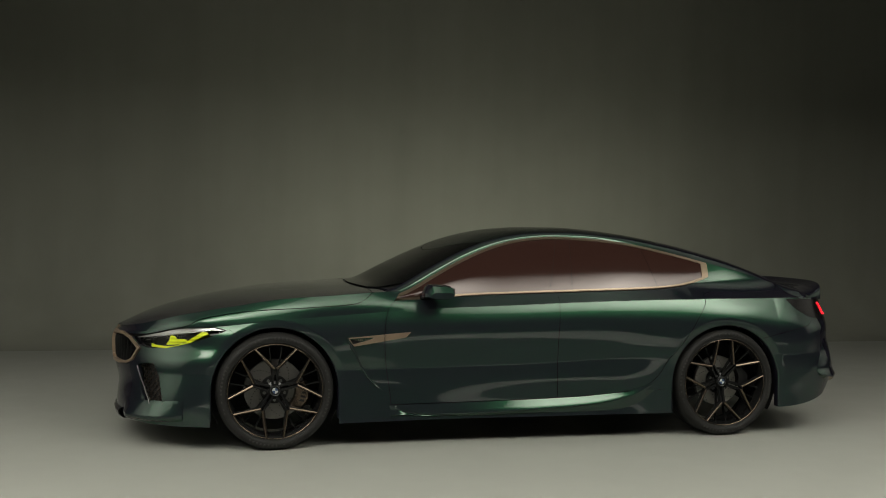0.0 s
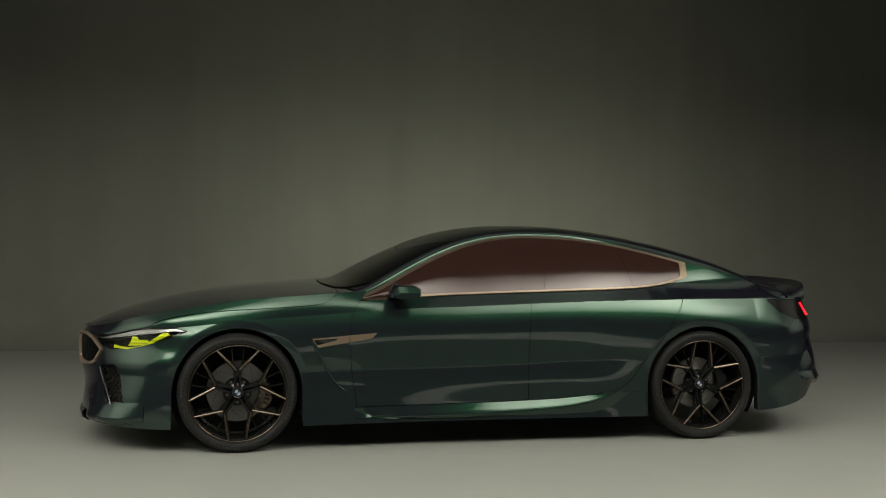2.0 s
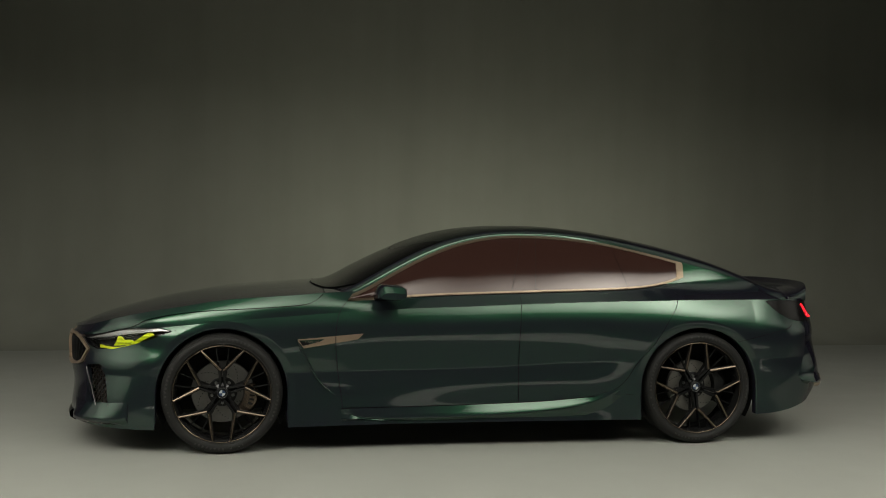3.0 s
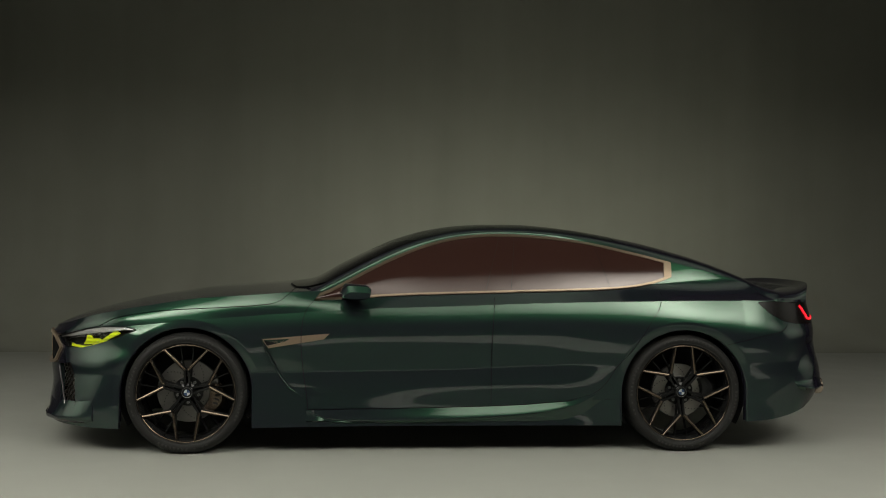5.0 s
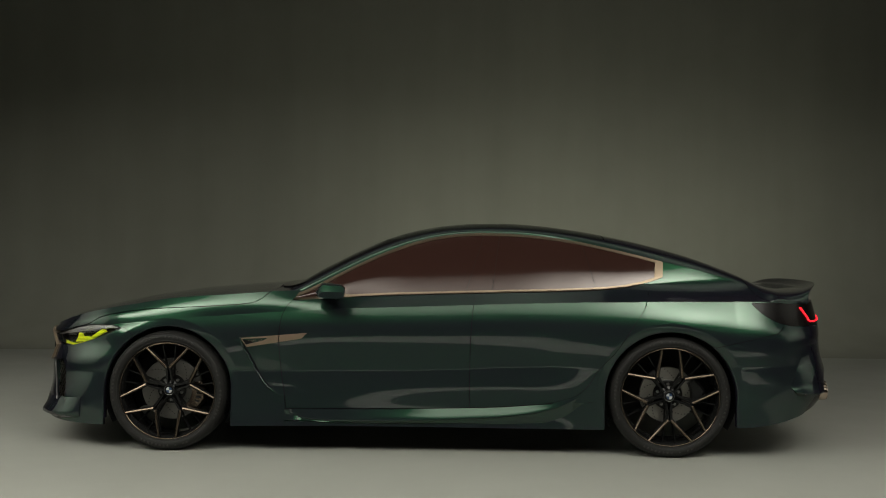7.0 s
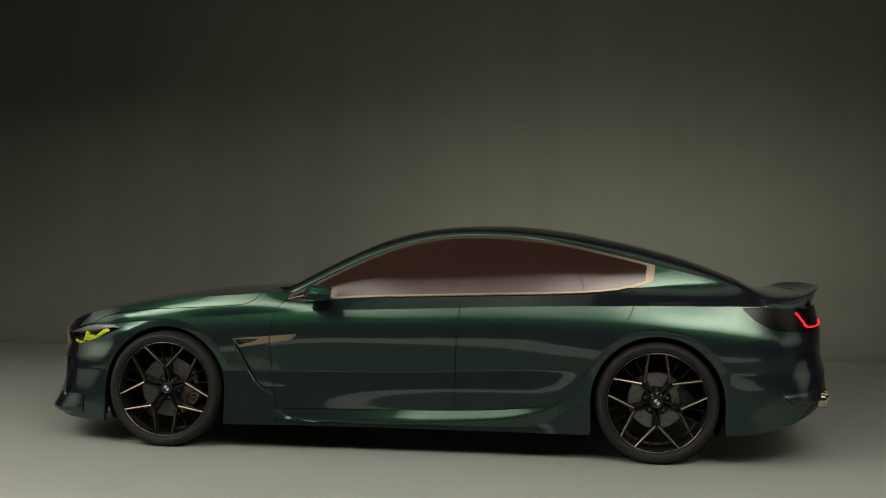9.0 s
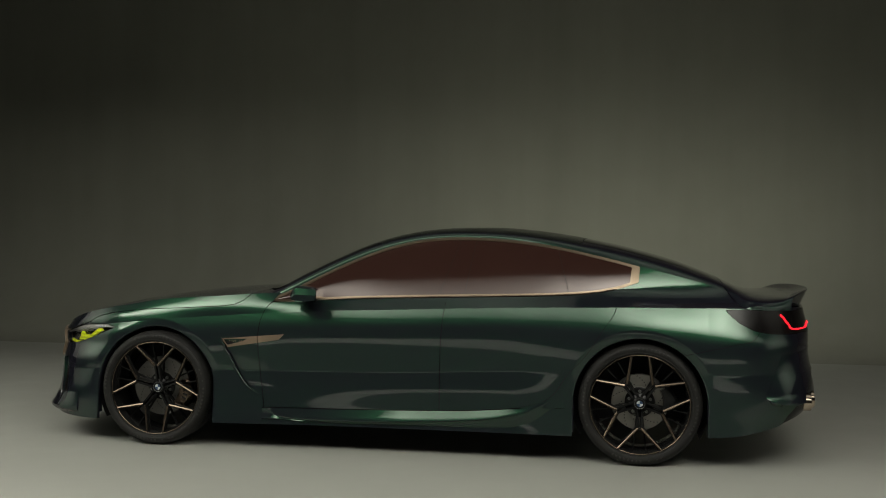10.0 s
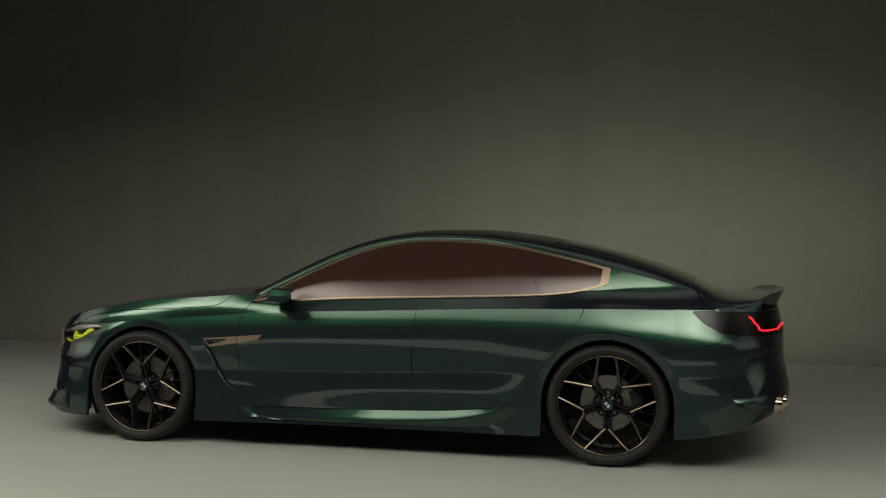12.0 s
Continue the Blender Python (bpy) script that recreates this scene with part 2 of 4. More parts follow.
KNOTS = [
    (curve((-2.75, 0.89), (-1.75, 0.950), (-1.1, 0.949), (-0.8, 0.937), (-0.5, 0.928), (0.1, 0.929), (0.6, 0.933), (0.85, 0.938), (1.05, 0.944), (1.6, 0.962), (2.8, 0.92)),
     gentle((-2.75, 0.15), (-1.75, 0.155), (0, 0.165), (1.5, 0.165), (1.9, 0.19), (2.35, 0.282), (2.8, 0.335)), 0.745, 0.66),
    (beside((-2.75, 0.01), (-1.75, 0.012), (-1.1, 0.022), (-0.8, 0.019), (-0.5, 0.017), (0.1, 0.0130), (0.55, 0.0115), (0.75, 0.0105), (0.9, 0.006), (1.05, 0.001), (1.25, -0.003), (1.6, 0.003), (2.8, -0.005)),
     gentle((-2.75, 0.24), (-1.75, 0.26), (0, 0.27), (1.5, 0.275), (1.9, 0.29), (2.35, 0.345), (2.8, 0.39)), 0.748, 0.70),
    (beside((-2.75, 0.01), (-1.75, 0.009), (-1.1, 0.0118), (-0.5, 0.009), (0.1, 0.009), (0.55, 0.0092), (0.75, 0.0087), (0.9, 0.005), (1.05, 0.0), (1.25, -0.002), (1.6, 0.001), (2.8, 0.004)),
     gentle((-2.75, 0.345), (-1.75, 0.38), (0, 0.40), (1.5, 0.41), (1.9, 0.42), (2.35, 0.45), (2.8, 0.47)), 0.74, 0.695),
    (CREASE,
     gentle((-2.75, 0.43), (-1.75, 0.475), (-0.9, 0.49), (0, 0.503), (0.7, 0.53), (1.5, 0.545), (2.8, 0.56)), 0.757, 0.665),
    (beside((-2.75, -0.01), (-1.75, 0.001), (-1.1, 0.007), (-0.5, 0.0065), (0.1, 0.006), (0.55, 0.0048), (0.85, 0.0028), (1.05, 0.0028), (1.25, 0.002), (1.6, 0.0), (2.0, 0.003), (2.8, -0.004)),
     gentle((-2.75, 0.505), (-1.75, 0.56), (-0.9, 0.595), (0, 0.612), (1.5, 0.64), (2.8, 0.65)), 0.768, 0.655),
    (beside((-2.75, -0.042), (-2.2, -0.046), (-1.95, -0.034), (-1.75, -0.013), (-1.1, 0.006), (-0.5, 0.0105), (0.1, 0.0095), (0.55, 0.0074), (0.85, 0.0040), (1.05, 0.0022), (1.25, 0.000), (1.6, 0.0), (2.0, -0.008), (2.8, -0.02)),
     gentle((-2.75, 0.57), (-1.75, 0.64), (-1.1, 0.695), (0, 0.722), (1.5, 0.735), (2.8, 0.74)), 0.772, 0.66),
    (curve((-2.75, 0.84), (-2.2, 0.846), (-1.95, 0.876), (-1.75, 0.904), (-1.4, 0.914), (-1.1, 0.909), (-0.5, 0.902), (0.1, 0.903), (0.7, 0.911), (1.2, 0.935), (1.6, 0.940), (1.9, 0.917), (2.3, 0.874), (2.8, 0.86)),
     gentle((-2.75, 0.62), (-1.75, 0.71), (-1.1, 0.77), (-0.6, 0.79), (0, 0.802), (1.5, 0.825), (2.8, 0.835)), 0.77, 0.645),
    (curve((-2.75, 0.80), (-2.2, 0.815), (-1.75, 0.876), (-1.5, 0.896), (-1.3, 0.897), (-1.0, 0.890), (-0.5, 0.878), (0.1, 0.873), (0.8, 0.879), (1.4, 0.897), (1.75, 0.879), (2.2, 0.842), (2.8, 0.83)),
     gentle((-2.75, 0.665), (-2.35, 0.695), (-2.0, 0.735), (-1.75, 0.768), (-1.5, 0.795), (-1.1, 0.827), (-0.6, 0.86), (0, 0.884), (0.75, 0.912), (1.2, 0.923), (1.6, 0.928), (2.0, 0.931), (2.8, 0.92)), 0.755, 0.625),
    (curve((-2.75, 0.69), (-2.2, 0.792), (-1.95, 0.832), (-1.75, 0.857), (-1.5, 0.873), (-1.3, 0.880), (-1.0, 0.876), (-0.6, 0.851), (0, 0.824), (0.75, 0.806), (1.2, 0.770), (1.6, 0.70), (2.0, 0.66), (2.8, 0.66)),
     gentle((-2.75, 0.68), (-2.35, 0.718), (-2.0, 0.776), (-1.75, 0.823), (-1.5, 0.86), (-1.1, 0.885), (-0.6, 0.915), (0, 0.94), (0.75, 0.955), (1.4, 0.945), (2.0, 0.945), (2.8, 0.945)), 0.735, 0.61),
    (curve((-2.75, 0.60), (-2.2, 0.748), (-1.95, 0.792), (-1.75, 0.818), (-1.5, 0.837), (-1.3, 0.846), (-1.0, 0.842), (-0.6, 0.798), (0, 0.765), (0.75, 0.735), (1.2, 0.67), (1.6, 0.58), (2.0, 0.53), (2.8, 0.50)),
     gentle((-2.75, 0.690), (-2.35, 0.738), (-2.0, 0.825), (-1.75, 0.880), (-1.5, 0.921), (-1.1, 0.952), (-0.85, 0.970), (-0.6, 0.980), (0, 0.995), (0.75, 0.998), (1.2, 0.985), (1.6, 0.965), (2.0, 0.965), (2.8, 0.96)), 0.735, 0.62),
    (lambda s: 0 * s,
     gentle((-2.75, 0.695), (-2.5, 0.722), (-2.35, 0.758), (-2.0, 0.848), (-1.75, 0.906), (-1.5, 0.942), (-1.1, 0.973), (-0.95, 0.981), (-0.6, 0.992), (0, 0.985), (1.4, 0.975), (2.0, 0.99), (2.8, 0.965)), 0.75, 0.64),
]

HUB_X, HUB_Z, ARCH = 1.5135, 0.362, 0.392


def flare(x, z):
    """How far the sides turn in towards the wheel openings."""
    r = np.where(z > HUB_Z, np.hypot(np.abs(x) - HUB_X, z - HUB_Z), np.abs(np.abs(x) - HUB_X))
    k = np.clip((0.440 - r) / 0.048, 0, 1)
    return np.where(x < 0, -0.009, -0.013) * k ** 1.25 * np.clip((z - 0.15) / 0.5, 0, 1)


def body_surface(s, q):
    """The lower body: s runs round the nose, along the side and round the tail, q from the sill (0) over the door crease (3) and the shoulder (7) to the middle (10)."""
    s, q = np.asarray(s, float), np.asarray(q, float)
    front = np.clip((NOSE_S - s) / (NOSE_S + 2.75), 0, 1) * np.pi / 2
    back = np.clip((s - TAIL_S) / (2.8 - TAIL_S), 0, 1) * np.pi / 2
    g = 2 / TAIL_POWER
    ys, zs, xs = [], [], []
    for (y, z, nose, tail), power in zip(KNOTS, NOSE_POWERS):
        e = 2 / power
        ys.append(y(s) * np.abs(np.cos(front)) ** e * np.abs(np.cos(back)) ** g)
        zs.append(z(s))
        xs.append(np.clip(s, NOSE_S, TAIL_S) - nose * np.sin(front) ** e + tail * np.sin(back) ** g)
    ys, zs, xs = np.array(ys), np.array(zs), np.array(xs)
    # the bonnet rises quickly behind its crease to a broad flat middle
    hump = -0.008 * np.interp(s, [-2.5, -1.95, -1.0, -0.7], [0.0, 1.0, 1.0, 0.2])
    rise, reach = zs[10] - zs[9] + hump, xs[10] - xs[9]
    dome_y, dome_z, dome_x = ([v[9] + d * k for k in ks] for v, d, ks in ((ys, -ys[9], (0.17, 0.42)), (zs, rise, (0.46, 0.98)), (xs, reach, (0.17, 0.42))))

    def read(v, dome, mirror=1):
        low, mid, high = across(v[:4], np.clip(q, 0, 3)), across(v[3:8], np.clip(q - 3, 0, 4)), across(v[7:10], np.clip(q - 7, 0, 2))
        return np.where(q <= 3, low, np.where(q <= 7, mid, np.where(q <= 9, high, across(np.array([v[9], dome[0], dome[1], v[10], dome[1] * mirror, dome[0] * mirror, v[9] * mirror]), np.clip(3 * (q - 9), 0, 6)))))

    def eased(v, dome, mirror=1):
        """The crease low on the doors has a small radius."""
        nonlocal q
        q0, got = q, 0
        for d, w in ((-0.09, 0.2), (-0.045, 0.2), (0, 0.2), (0.045, 0.2), (0.09, 0.2)):
            q = np.where(np.abs(q0 - 3) < 0.3, q0 + d, q0)
            got = got + w * read(v, dome, mirror)
        q = q0
        return got

    x, y, z = read(xs, dome_x), eased(ys, dome_y, -1), read(zs, dome_z)
    return np.stack([x, -y - flare(x, z) * np.clip((y - 0.6) / 0.15, 0, 1), z], -1)


TOP_Z = gentle((-1.1, 0.975), (-0.98, 0.985), (-0.84, 1.0), (-0.61, 1.115), (-0.42, 1.21), (-0.225, 1.293), (-0.03, 1.349), (0.16, 1.380), (0.36, 1.393), (0.555, 1.394), (0.75, 1.382),
               (0.95, 1.359), (1.15, 1.326), (1.35, 1.287), (1.54, 1.240), (1.74, 1.182), (1.94, 1.108), (2.05, 1.062), (2.2, 1.0), (2.45, 0.90))
SIDE_Z = curve((-1.1, 0.90), (-0.9, 0.925), (-0.72, 0.965), (-0.574, 1.035), (-0.403, 1.124), (-0.228, 1.205), (-0.05, 1.27), (0.13, 1.312), (0.31, 1.331), (0.49, 1.332), (0.67, 1.323),
               (0.85, 1.304), (1.03, 1.275), (1.2, 1.238), (1.38, 1.196), (1.5, 1.165), (1.75, 1.104), (2.0, 1.030), (2.2, 0.962), (2.45, 0.87))
SIDE_Y = curve((-1.1, 0.72), (-0.93, 0.765), (-0.72, 0.815), (-0.574, 0.777), (-0.403, 0.715), (-0.228, 0.658), (-0.05, 0.612), (0.13, 0.588), (0.4, 0.577), (0.8, 0.590), (1.2, 0.613), (1.5, 0.628), (1.8, 0.642), (2.1, 0.62), (2.45, 0.57))
BASE_Y = curve((-1.1, 0.74), (-0.93, 0.78), (-0.76, 0.832), (-0.4, 0.828), (0, 0.818), (0.5, 0.812), (1.0, 0.788), (1.3, 0.753), (1.5, 0.725), (1.8, 0.695), (2.1, 0.64), (2.45, 0.58))
BASE_Z = gentle((-1.1, 0.87), (-0.76, 0.905), (0, 0.935), (0.75, 0.95), (1.4, 0.95), (2.0, 0.945), (2.2, 0.92), (2.45, 0.86))
WIN_BOTTOM = gentle((-0.78, 0.912), (-0.23, 0.944), (0.47, 0.967), (1.0, 0.983), (1.2, 0.996), (1.36, 1.022), (1.49, 1.062), (1.6, 1.10))


def cabin_surface(s, q):
    """The greenhouse: q from below the belt (0) over the window's top (3) to the roof's middle (5)."""
    s, q = np.asarray(s, float), np.asarray(q, float)
    by, bz, sy, sz, tz = BASE_Y(s), BASE_Z(s), SIDE_Y(s), SIDE_Z(s), TOP_Z(s)
    tz = np.maximum(tz, sz + 0.012)
    ys = np.array([by + 0.03, by, (by + sy) / 2 + np.interp(s, [0.8, 1.6], [0.014, 0.006]), sy])
    zs = np.array([bz - 0.07, bz, (bz + sz) / 2, sz])
    k = np.clip((1.5 - s) / 0.8, 0, 1)
    ya, yb = sy * (0.88 + 0.04 * k), sy * (0.54 + 0.01 * k)
    za, zb = sz + (tz - sz) * (0.60 - 0.06 * k), sz + (tz - sz) * (0.93 - 0.02 * k)
    yh = np.array([sy, ya, yb, 0 * s, -yb, -ya, -sy])
    zh = np.array([sz, za, zb, tz, zb, za, sz])
    # towards its foot the side runs out in a hollow to the shoulder crease
    wide, crease = KNOTS[7][0](s) * (1 - np.clip((s - TAIL_S) / 0.64, 0, 0.95) ** TAIL_POWER) ** (1 / TAIL_POWER) - 0.0005, KNOTS[7][1](s) + 0.001
    belt = np.interp(s, [1.15, 1.6], [0, 1])
    span = np.interp(s, [1.2, 1.7], [0.075, 0.13]) * belt + np.clip(WIN_BOTTOM(s) + 0.005 - crease, 0.03, 0.1) * (1 - belt)
    rise = np.clip((crease + span - across(zs, np.clip(q, 0, 3))) / span, 0, 1)
    foot = (wide - by - 0.43 * (bz - crease)) * rise ** np.interp(s, [0.3, 0.9, 1.3, 1.7], [1.1, 1.03, 1.05, 2.4]) * np.interp(s, [-0.8, -0.45], [0, 1])
    low = q <= 3
    y = np.where(low, foot + across(ys, np.clip(q, 0, 3)), across(yh, np.clip(1.5 * (q - 3), 0, 6)))
    z = np.where(low, across(zs, np.clip(q, 0, 3)), across(zh, np.clip(1.5 * (q - 3), 0, 6)))
    return np.stack([s, -y, z], -1)


def panel(name, surface, span, steps, cuts, mat, parent, label="", side=1, both=False, flange=0.012, out=0.0):
    """A sheet of a surface over span (s0, s1, q0, q1), kept where all cuts(x, y, z) are above 0, with its edges folded inwards. side -1: mirrored; both: both halves."""
    s0, s1, q0, q1 = span
    ns, nq = steps
    sg, qg = np.meshgrid(np.linspace(s0, s1, ns + 1), np.linspace(q0, q1, nq + 1), indexing="ij")
    pts = list(zip(sg.ravel().tolist(), qg.ravel().tolist()))
    faces = [(i * (nq + 1) + j, (i + 1) * (nq + 1) + j, (i + 1) * (nq + 1) + j + 1, i * (nq + 1) + j + 1) for i in range(ns) for j in range(nq)]
    for cut in cuts:
        arr = np.array(pts)
        p = surface(arr[:, 0], arr[:, 1])
        f = np.asarray(cut(p[:, 0], p[:, 1], p[:, 2])) + 1e-9
        kept, made = [], {}
        for face in faces:
            v = [f[i] for i in face]
            if min(v) > 0:
                kept.append(face)
                continue
            if max(v) <= 0:
                continue
            poly = []
            for n, a in enumerate(face):
                b = face[(n + 1) % len(face)]
                if f[a] > 0:
                    poly.append(a)
                if (f[a] > 0) != (f[b] > 0):
                    key = (min(a, b), max(a, b))
                    if key not in made:
                        t = f[a] / (f[a] - f[b])
                        pts.append((pts[a][0] + t * (pts[b][0] - pts[a][0]), pts[a][1] + t * (pts[b][1] - pts[a][1])))
                        made[key] = len(pts) - 1
                    poly.append(made[key])
            if len(poly) > 2:
                kept.append(tuple(poly))
        faces = kept
    used = sorted({i for face in faces for i in face})
    index = {v: n for n, v in enumerate(used)}
    arr = np.array([pts[i] for i in used])
    faces = [tuple(index[i] for i in face) for face in faces]
    h = 1e-3
    p = surface(arr[:, 0], arr[:, 1])
    ds = surface(np.clip(arr[:, 0] + h, s0, s1), arr[:, 1]) - surface(np.clip(arr[:, 0] - h, s0, s1), arr[:, 1])
    dq = surface(arr[:, 0], np.clip(arr[:, 1] + h, q0, q1)) - surface(arr[:, 0], np.clip(arr[:, 1] - h, q0, q1))
    nrm = np.cross(ds, dq)
    nrm /= np.maximum(np.linalg.norm(nrm, axis=1, keepdims=True), 1e-12)
    p = p + nrm * out
    verts, normals, polys, plain = [], [], [], []
    for flip in ((1, -1) if both else (side,)):
        base = len(verts)
        m = np.array([1, flip, 1])
        verts += (p * m).tolist()
        normals += (nrm * m).tolist()
        mine = [face if flip > 0 else face[::-1] for face in faces]
        polys += [tuple(base + i for i in face) for face in mine]
        if flange:
            count = {}
            for face in mine:
                for a, b in zip(face, face[1:] + face[:1]):
                    count[(a, b)] = count.get((a, b), 0) + 1
            rim = [(a, b) for a, b in count if (b, a) not in count]
            if both:
                rim = [(a, b) for a, b in rim if abs(p[a][1]) + abs(p[b][1]) > 1e-4]
            inner = {}
            for a, b in rim:
                for i in (a, b):
                    if i not in inner:
                        inner[i] = len(verts)
                        verts.append(((p[i] - nrm[i] * flange) * m).tolist())
                        normals.append((nrm[i] * m).tolist())
                plain.append((base + b, base + a, inner[a], inner[b]))
    me = bpy.data.meshes.new(name)
    me.from_pydata(verts, [], polys + plain)
    me.materials.append(mat)
    me.polygons.foreach_set("use_smooth", [True] * len(polys) + [False] * len(plain))
    me.update()
    loops = []
    n_polys = len(polys)
    for poly in me.polygons:
        for i in poly.vertices:
            if poly.index < n_polys and np.linalg.norm(normals[i]) > 0.5:
                loops.append(normals[i])
            else:
                loops.append(tuple(poly.normal))
    me.normals_split_custom_set(loops)
    ob = new(name, me)
    ob.parent = parent
    return tagged(ob, label)


# ---- the studio ----
def sheet(name, pts, faces, mat, label, category):
    bm = bmesh.new()
    vs = [bm.verts.new(p) for p in pts]
    for f in faces:
        bm.faces.new([vs[i] for i in f])
    return tagged(part(name, bm, mat), label, category, kind="structure")


APRON, BOARD_Y, BOARD_WIDE = -2.7, -5.8, 2.4
FLOOR_Y0, WALL_Y, COVE, HALF, HIGH = -11.0, 5.6, 1.2, 12.0, 8.5


def cyclorama():
    """Floor and backdrop are one sweep; the floor ends where the cove begins."""
    bm = bmesh.new()
    rows = []
    for n in range(17):
        a = n / 16 * math.pi / 2
        rows.append((WALL_Y - COVE + COVE * math.sin(a), COVE - COVE * math.cos(a)))
    rows.append((WALL_Y, HIGH))
    last = None
    for y, z in rows:
        now = [bm.verts.new((x, y, z)) for x in (-HALF, -HALF / 2, 0, HALF / 2, HALF)]
        if last:
            for i in range(4):
                bm.faces.new((last[i], last[i + 1], now[i + 1], now[i]))
        last = now
    ob = part("wall_backdrop", bm, CYC)
    return tagged(ob, "olive grey painted studio backdrop with a curved foot", "backdrop wall", kind="structure")


sheet("floor", [(-HALF, APRON, 0), (HALF, APRON, 0), (HALF, WALL_Y - COVE, 0), (-HALF, WALL_Y - COVE, 0)], [(0, 1, 2, 3)], FLOOR, "smooth pale grey studio floor under the car", "floor")
# Unseen stretch of floor, made dark so the doors mirror less light.
sheet("floor_apron", [(-HALF, FLOOR_Y0, 0), (HALF, FLOOR_Y0, 0), (HALF, APRON, 0), (-HALF, APRON, 0)], [(0, 1, 2, 3)], UNSEEN_FLOOR, "dark floor added out of view to dim what the doors mirror", "floor")
cyclorama()


def bounce_board(x):
    """A pale board laid flat on the floor out of view, added for the light band in the doors, with a thin edge."""
    bm = bmesh.new()
    bmesh.ops.create_cube(bm, size=1)
    for v in bm.verts:
        v.co = (x + v.co.x * 2.39, BOARD_Y + v.co.y * BOARD_WIDE, 0.01 + v.co.z * 0.02)
    bmesh.ops.bevel(bm, geom=bm.edges[:], offset=0.003, segments=1, affect="EDGES")
    return tagged(part("bounce_board", bm, BOARD, smooth=False), "pale grey board laid out of view for the doors' mirrored light band", "bounce board", "pale boards on the floor")


for n in range(4):
    bounce_board(-3.6 + 2.4 * n)


def slab(name, lo, hi, mat, label, category="wall"):
    bm = bmesh.new()
    bmesh.ops.create_cube(bm, size=1)
    for v in bm.verts:
        v.co = [a + (b - a) * (c + 0.5) for a, b, c in zip(lo, hi, v.co)]
    return tagged(part(name, bm, mat, smooth=False), label, category, kind="structure")


# Black sheet out of view, added so the car's sides mirror darkness beyond the boards.
UNSEEN_BLACK = material("unseen_black_sheet", (0.018, 0.018, 0.02), 0.95, vary=0.15, scale=5)
sheet("unseen_floor_sheet", [(-HALF, FLOOR_Y0, 0.004), (HALF, FLOOR_Y0, 0.004), (HALF, BOARD_Y, 0.004), (-HALF, BOARD_Y, 0.004)], [(0, 1, 2, 3)], UNSEEN_BLACK, "black sheet added out of view behind the boards to darken reflections", "floor cloth")
slab("wall_behind", (-HALF, FLOOR_Y0 - 0.2, -0.01), (HALF, FLOOR_Y0, HIGH), DARK, "unlit dark studio wall")
slab("wall_front_end", (-HALF - 0.2, FLOOR_Y0 - 0.2, -0.01), (-HALF, WALL_Y, HIGH), DARK, "unlit dark studio wall")
slab("wall_rear_end", (HALF, FLOOR_Y0 - 0.2, -0.01), (HALF + 0.2, WALL_Y, HIGH), DARK, "unlit dark studio wall")
slab("ceiling", (-HALF - 0.2, FLOOR_Y0 - 0.2, HIGH), (HALF + 0.2, WALL_Y + 0.2, HIGH + 0.2), DARK, "dark studio ceiling", "ceiling")


def softbox(x, y, z, tilt, long, wide, cloth_mat, label, lean=0, turn=0, skirt=0):
    """A softbox, cloth on one face of a black box: hanging flat, or leaning on a stand."""
    thing = tagged(new("softbox"), label, "studio lamp")
    thing.matrix_world = pose(x, y, z, tilt, lean, turn)
    bm = bmesh.new()
    bmesh.ops.create_grid(bm, x_segments=1, y_segments=1, size=1)
    for v in bm.verts:
        v.co = (v.co.x * long, v.co.y * wide, 0)
    for f in bm.faces:
        f.normal_flip()
    me = bpy.data.meshes.new("cloth")
    bm.to_mesh(me)
    bm.free()
    me.materials.append(cloth_mat)
    cloth = new("cloth", me)
    cloth.parent = thing
    bm = bmesh.new()
    bmesh.ops.create_cube(bm, size=1)
    for v in bm.verts:
        k = 1.0 if v.co.z < 0 else 0.8
        v.co = (v.co.x * (2 * long + 0.1) * k, v.co.y * (2 * wide + 0.1) * k, 0.02 + (v.co.z + 0.5) * 0.4)
    part("housing", bm, BLACK, thing, smooth=False)
    if lean:
        bm = bmesh.new()
        bmesh.ops.create_cone(bm, segments=16, radius1=0.03, radius2=0.02, depth=z, cap_ends=True)
        stand = part("stand", bm, BLACK, thing)
        stand.matrix_local = thing.matrix_world.inverted() @ pose(x + math.copysign(0.45, lean) * math.cos(radians(turn)), y + math.copysign(0.45, lean) * math.sin(radians(turn)), z / 2)
        return
    # Black flag added along one edge to keep the lamp's light off the backdrop.
    if skirt:
        bm = bmesh.new()
        bmesh.ops.create_cube(bm, size=1)
        for v in bm.verts:
            v.co = (v.co.x * 2 * long, wide + 0.06 + v.co.y * 0.012, -skirt / 2 + v.co.z * skirt)
        part("skirt", bm, BLACK, thing, "black flag added to shade the backdrop", smooth=False)
    for dx in (-3, 3):
        bm = bmesh.new()
        bmesh.ops.create_cone(bm, segments=12, radius1=0.02, radius2=0.02, depth=HIGH - z - 0.3, cap_ends=True)
        rod = part("hanging_rod", bm, BLACK, thing)
        rod.matrix_local = thing.matrix_world.inverted() @ pose(x + dx, y, (HIGH + z + 0.3) / 2)


softbox(1.0, -5.0, 4.7, -5, 9.6, 1.95, CLOTH, "long white softbox hanging over the camera side", skirt=0.18)
softbox(0.3, -0.3, 5.2, -17, 8.5, 1.8, TOP_CLOTH, "dim white softbox hanging over the car")
# Two unseen fill softboxes, added to brighten the paint at nose and tail.
softbox(-7.0, -1.2, 2.7, 0, 2.2, 2.6, NOSE_FILL, "fill softbox added out of view beyond the nose", -64, -14)
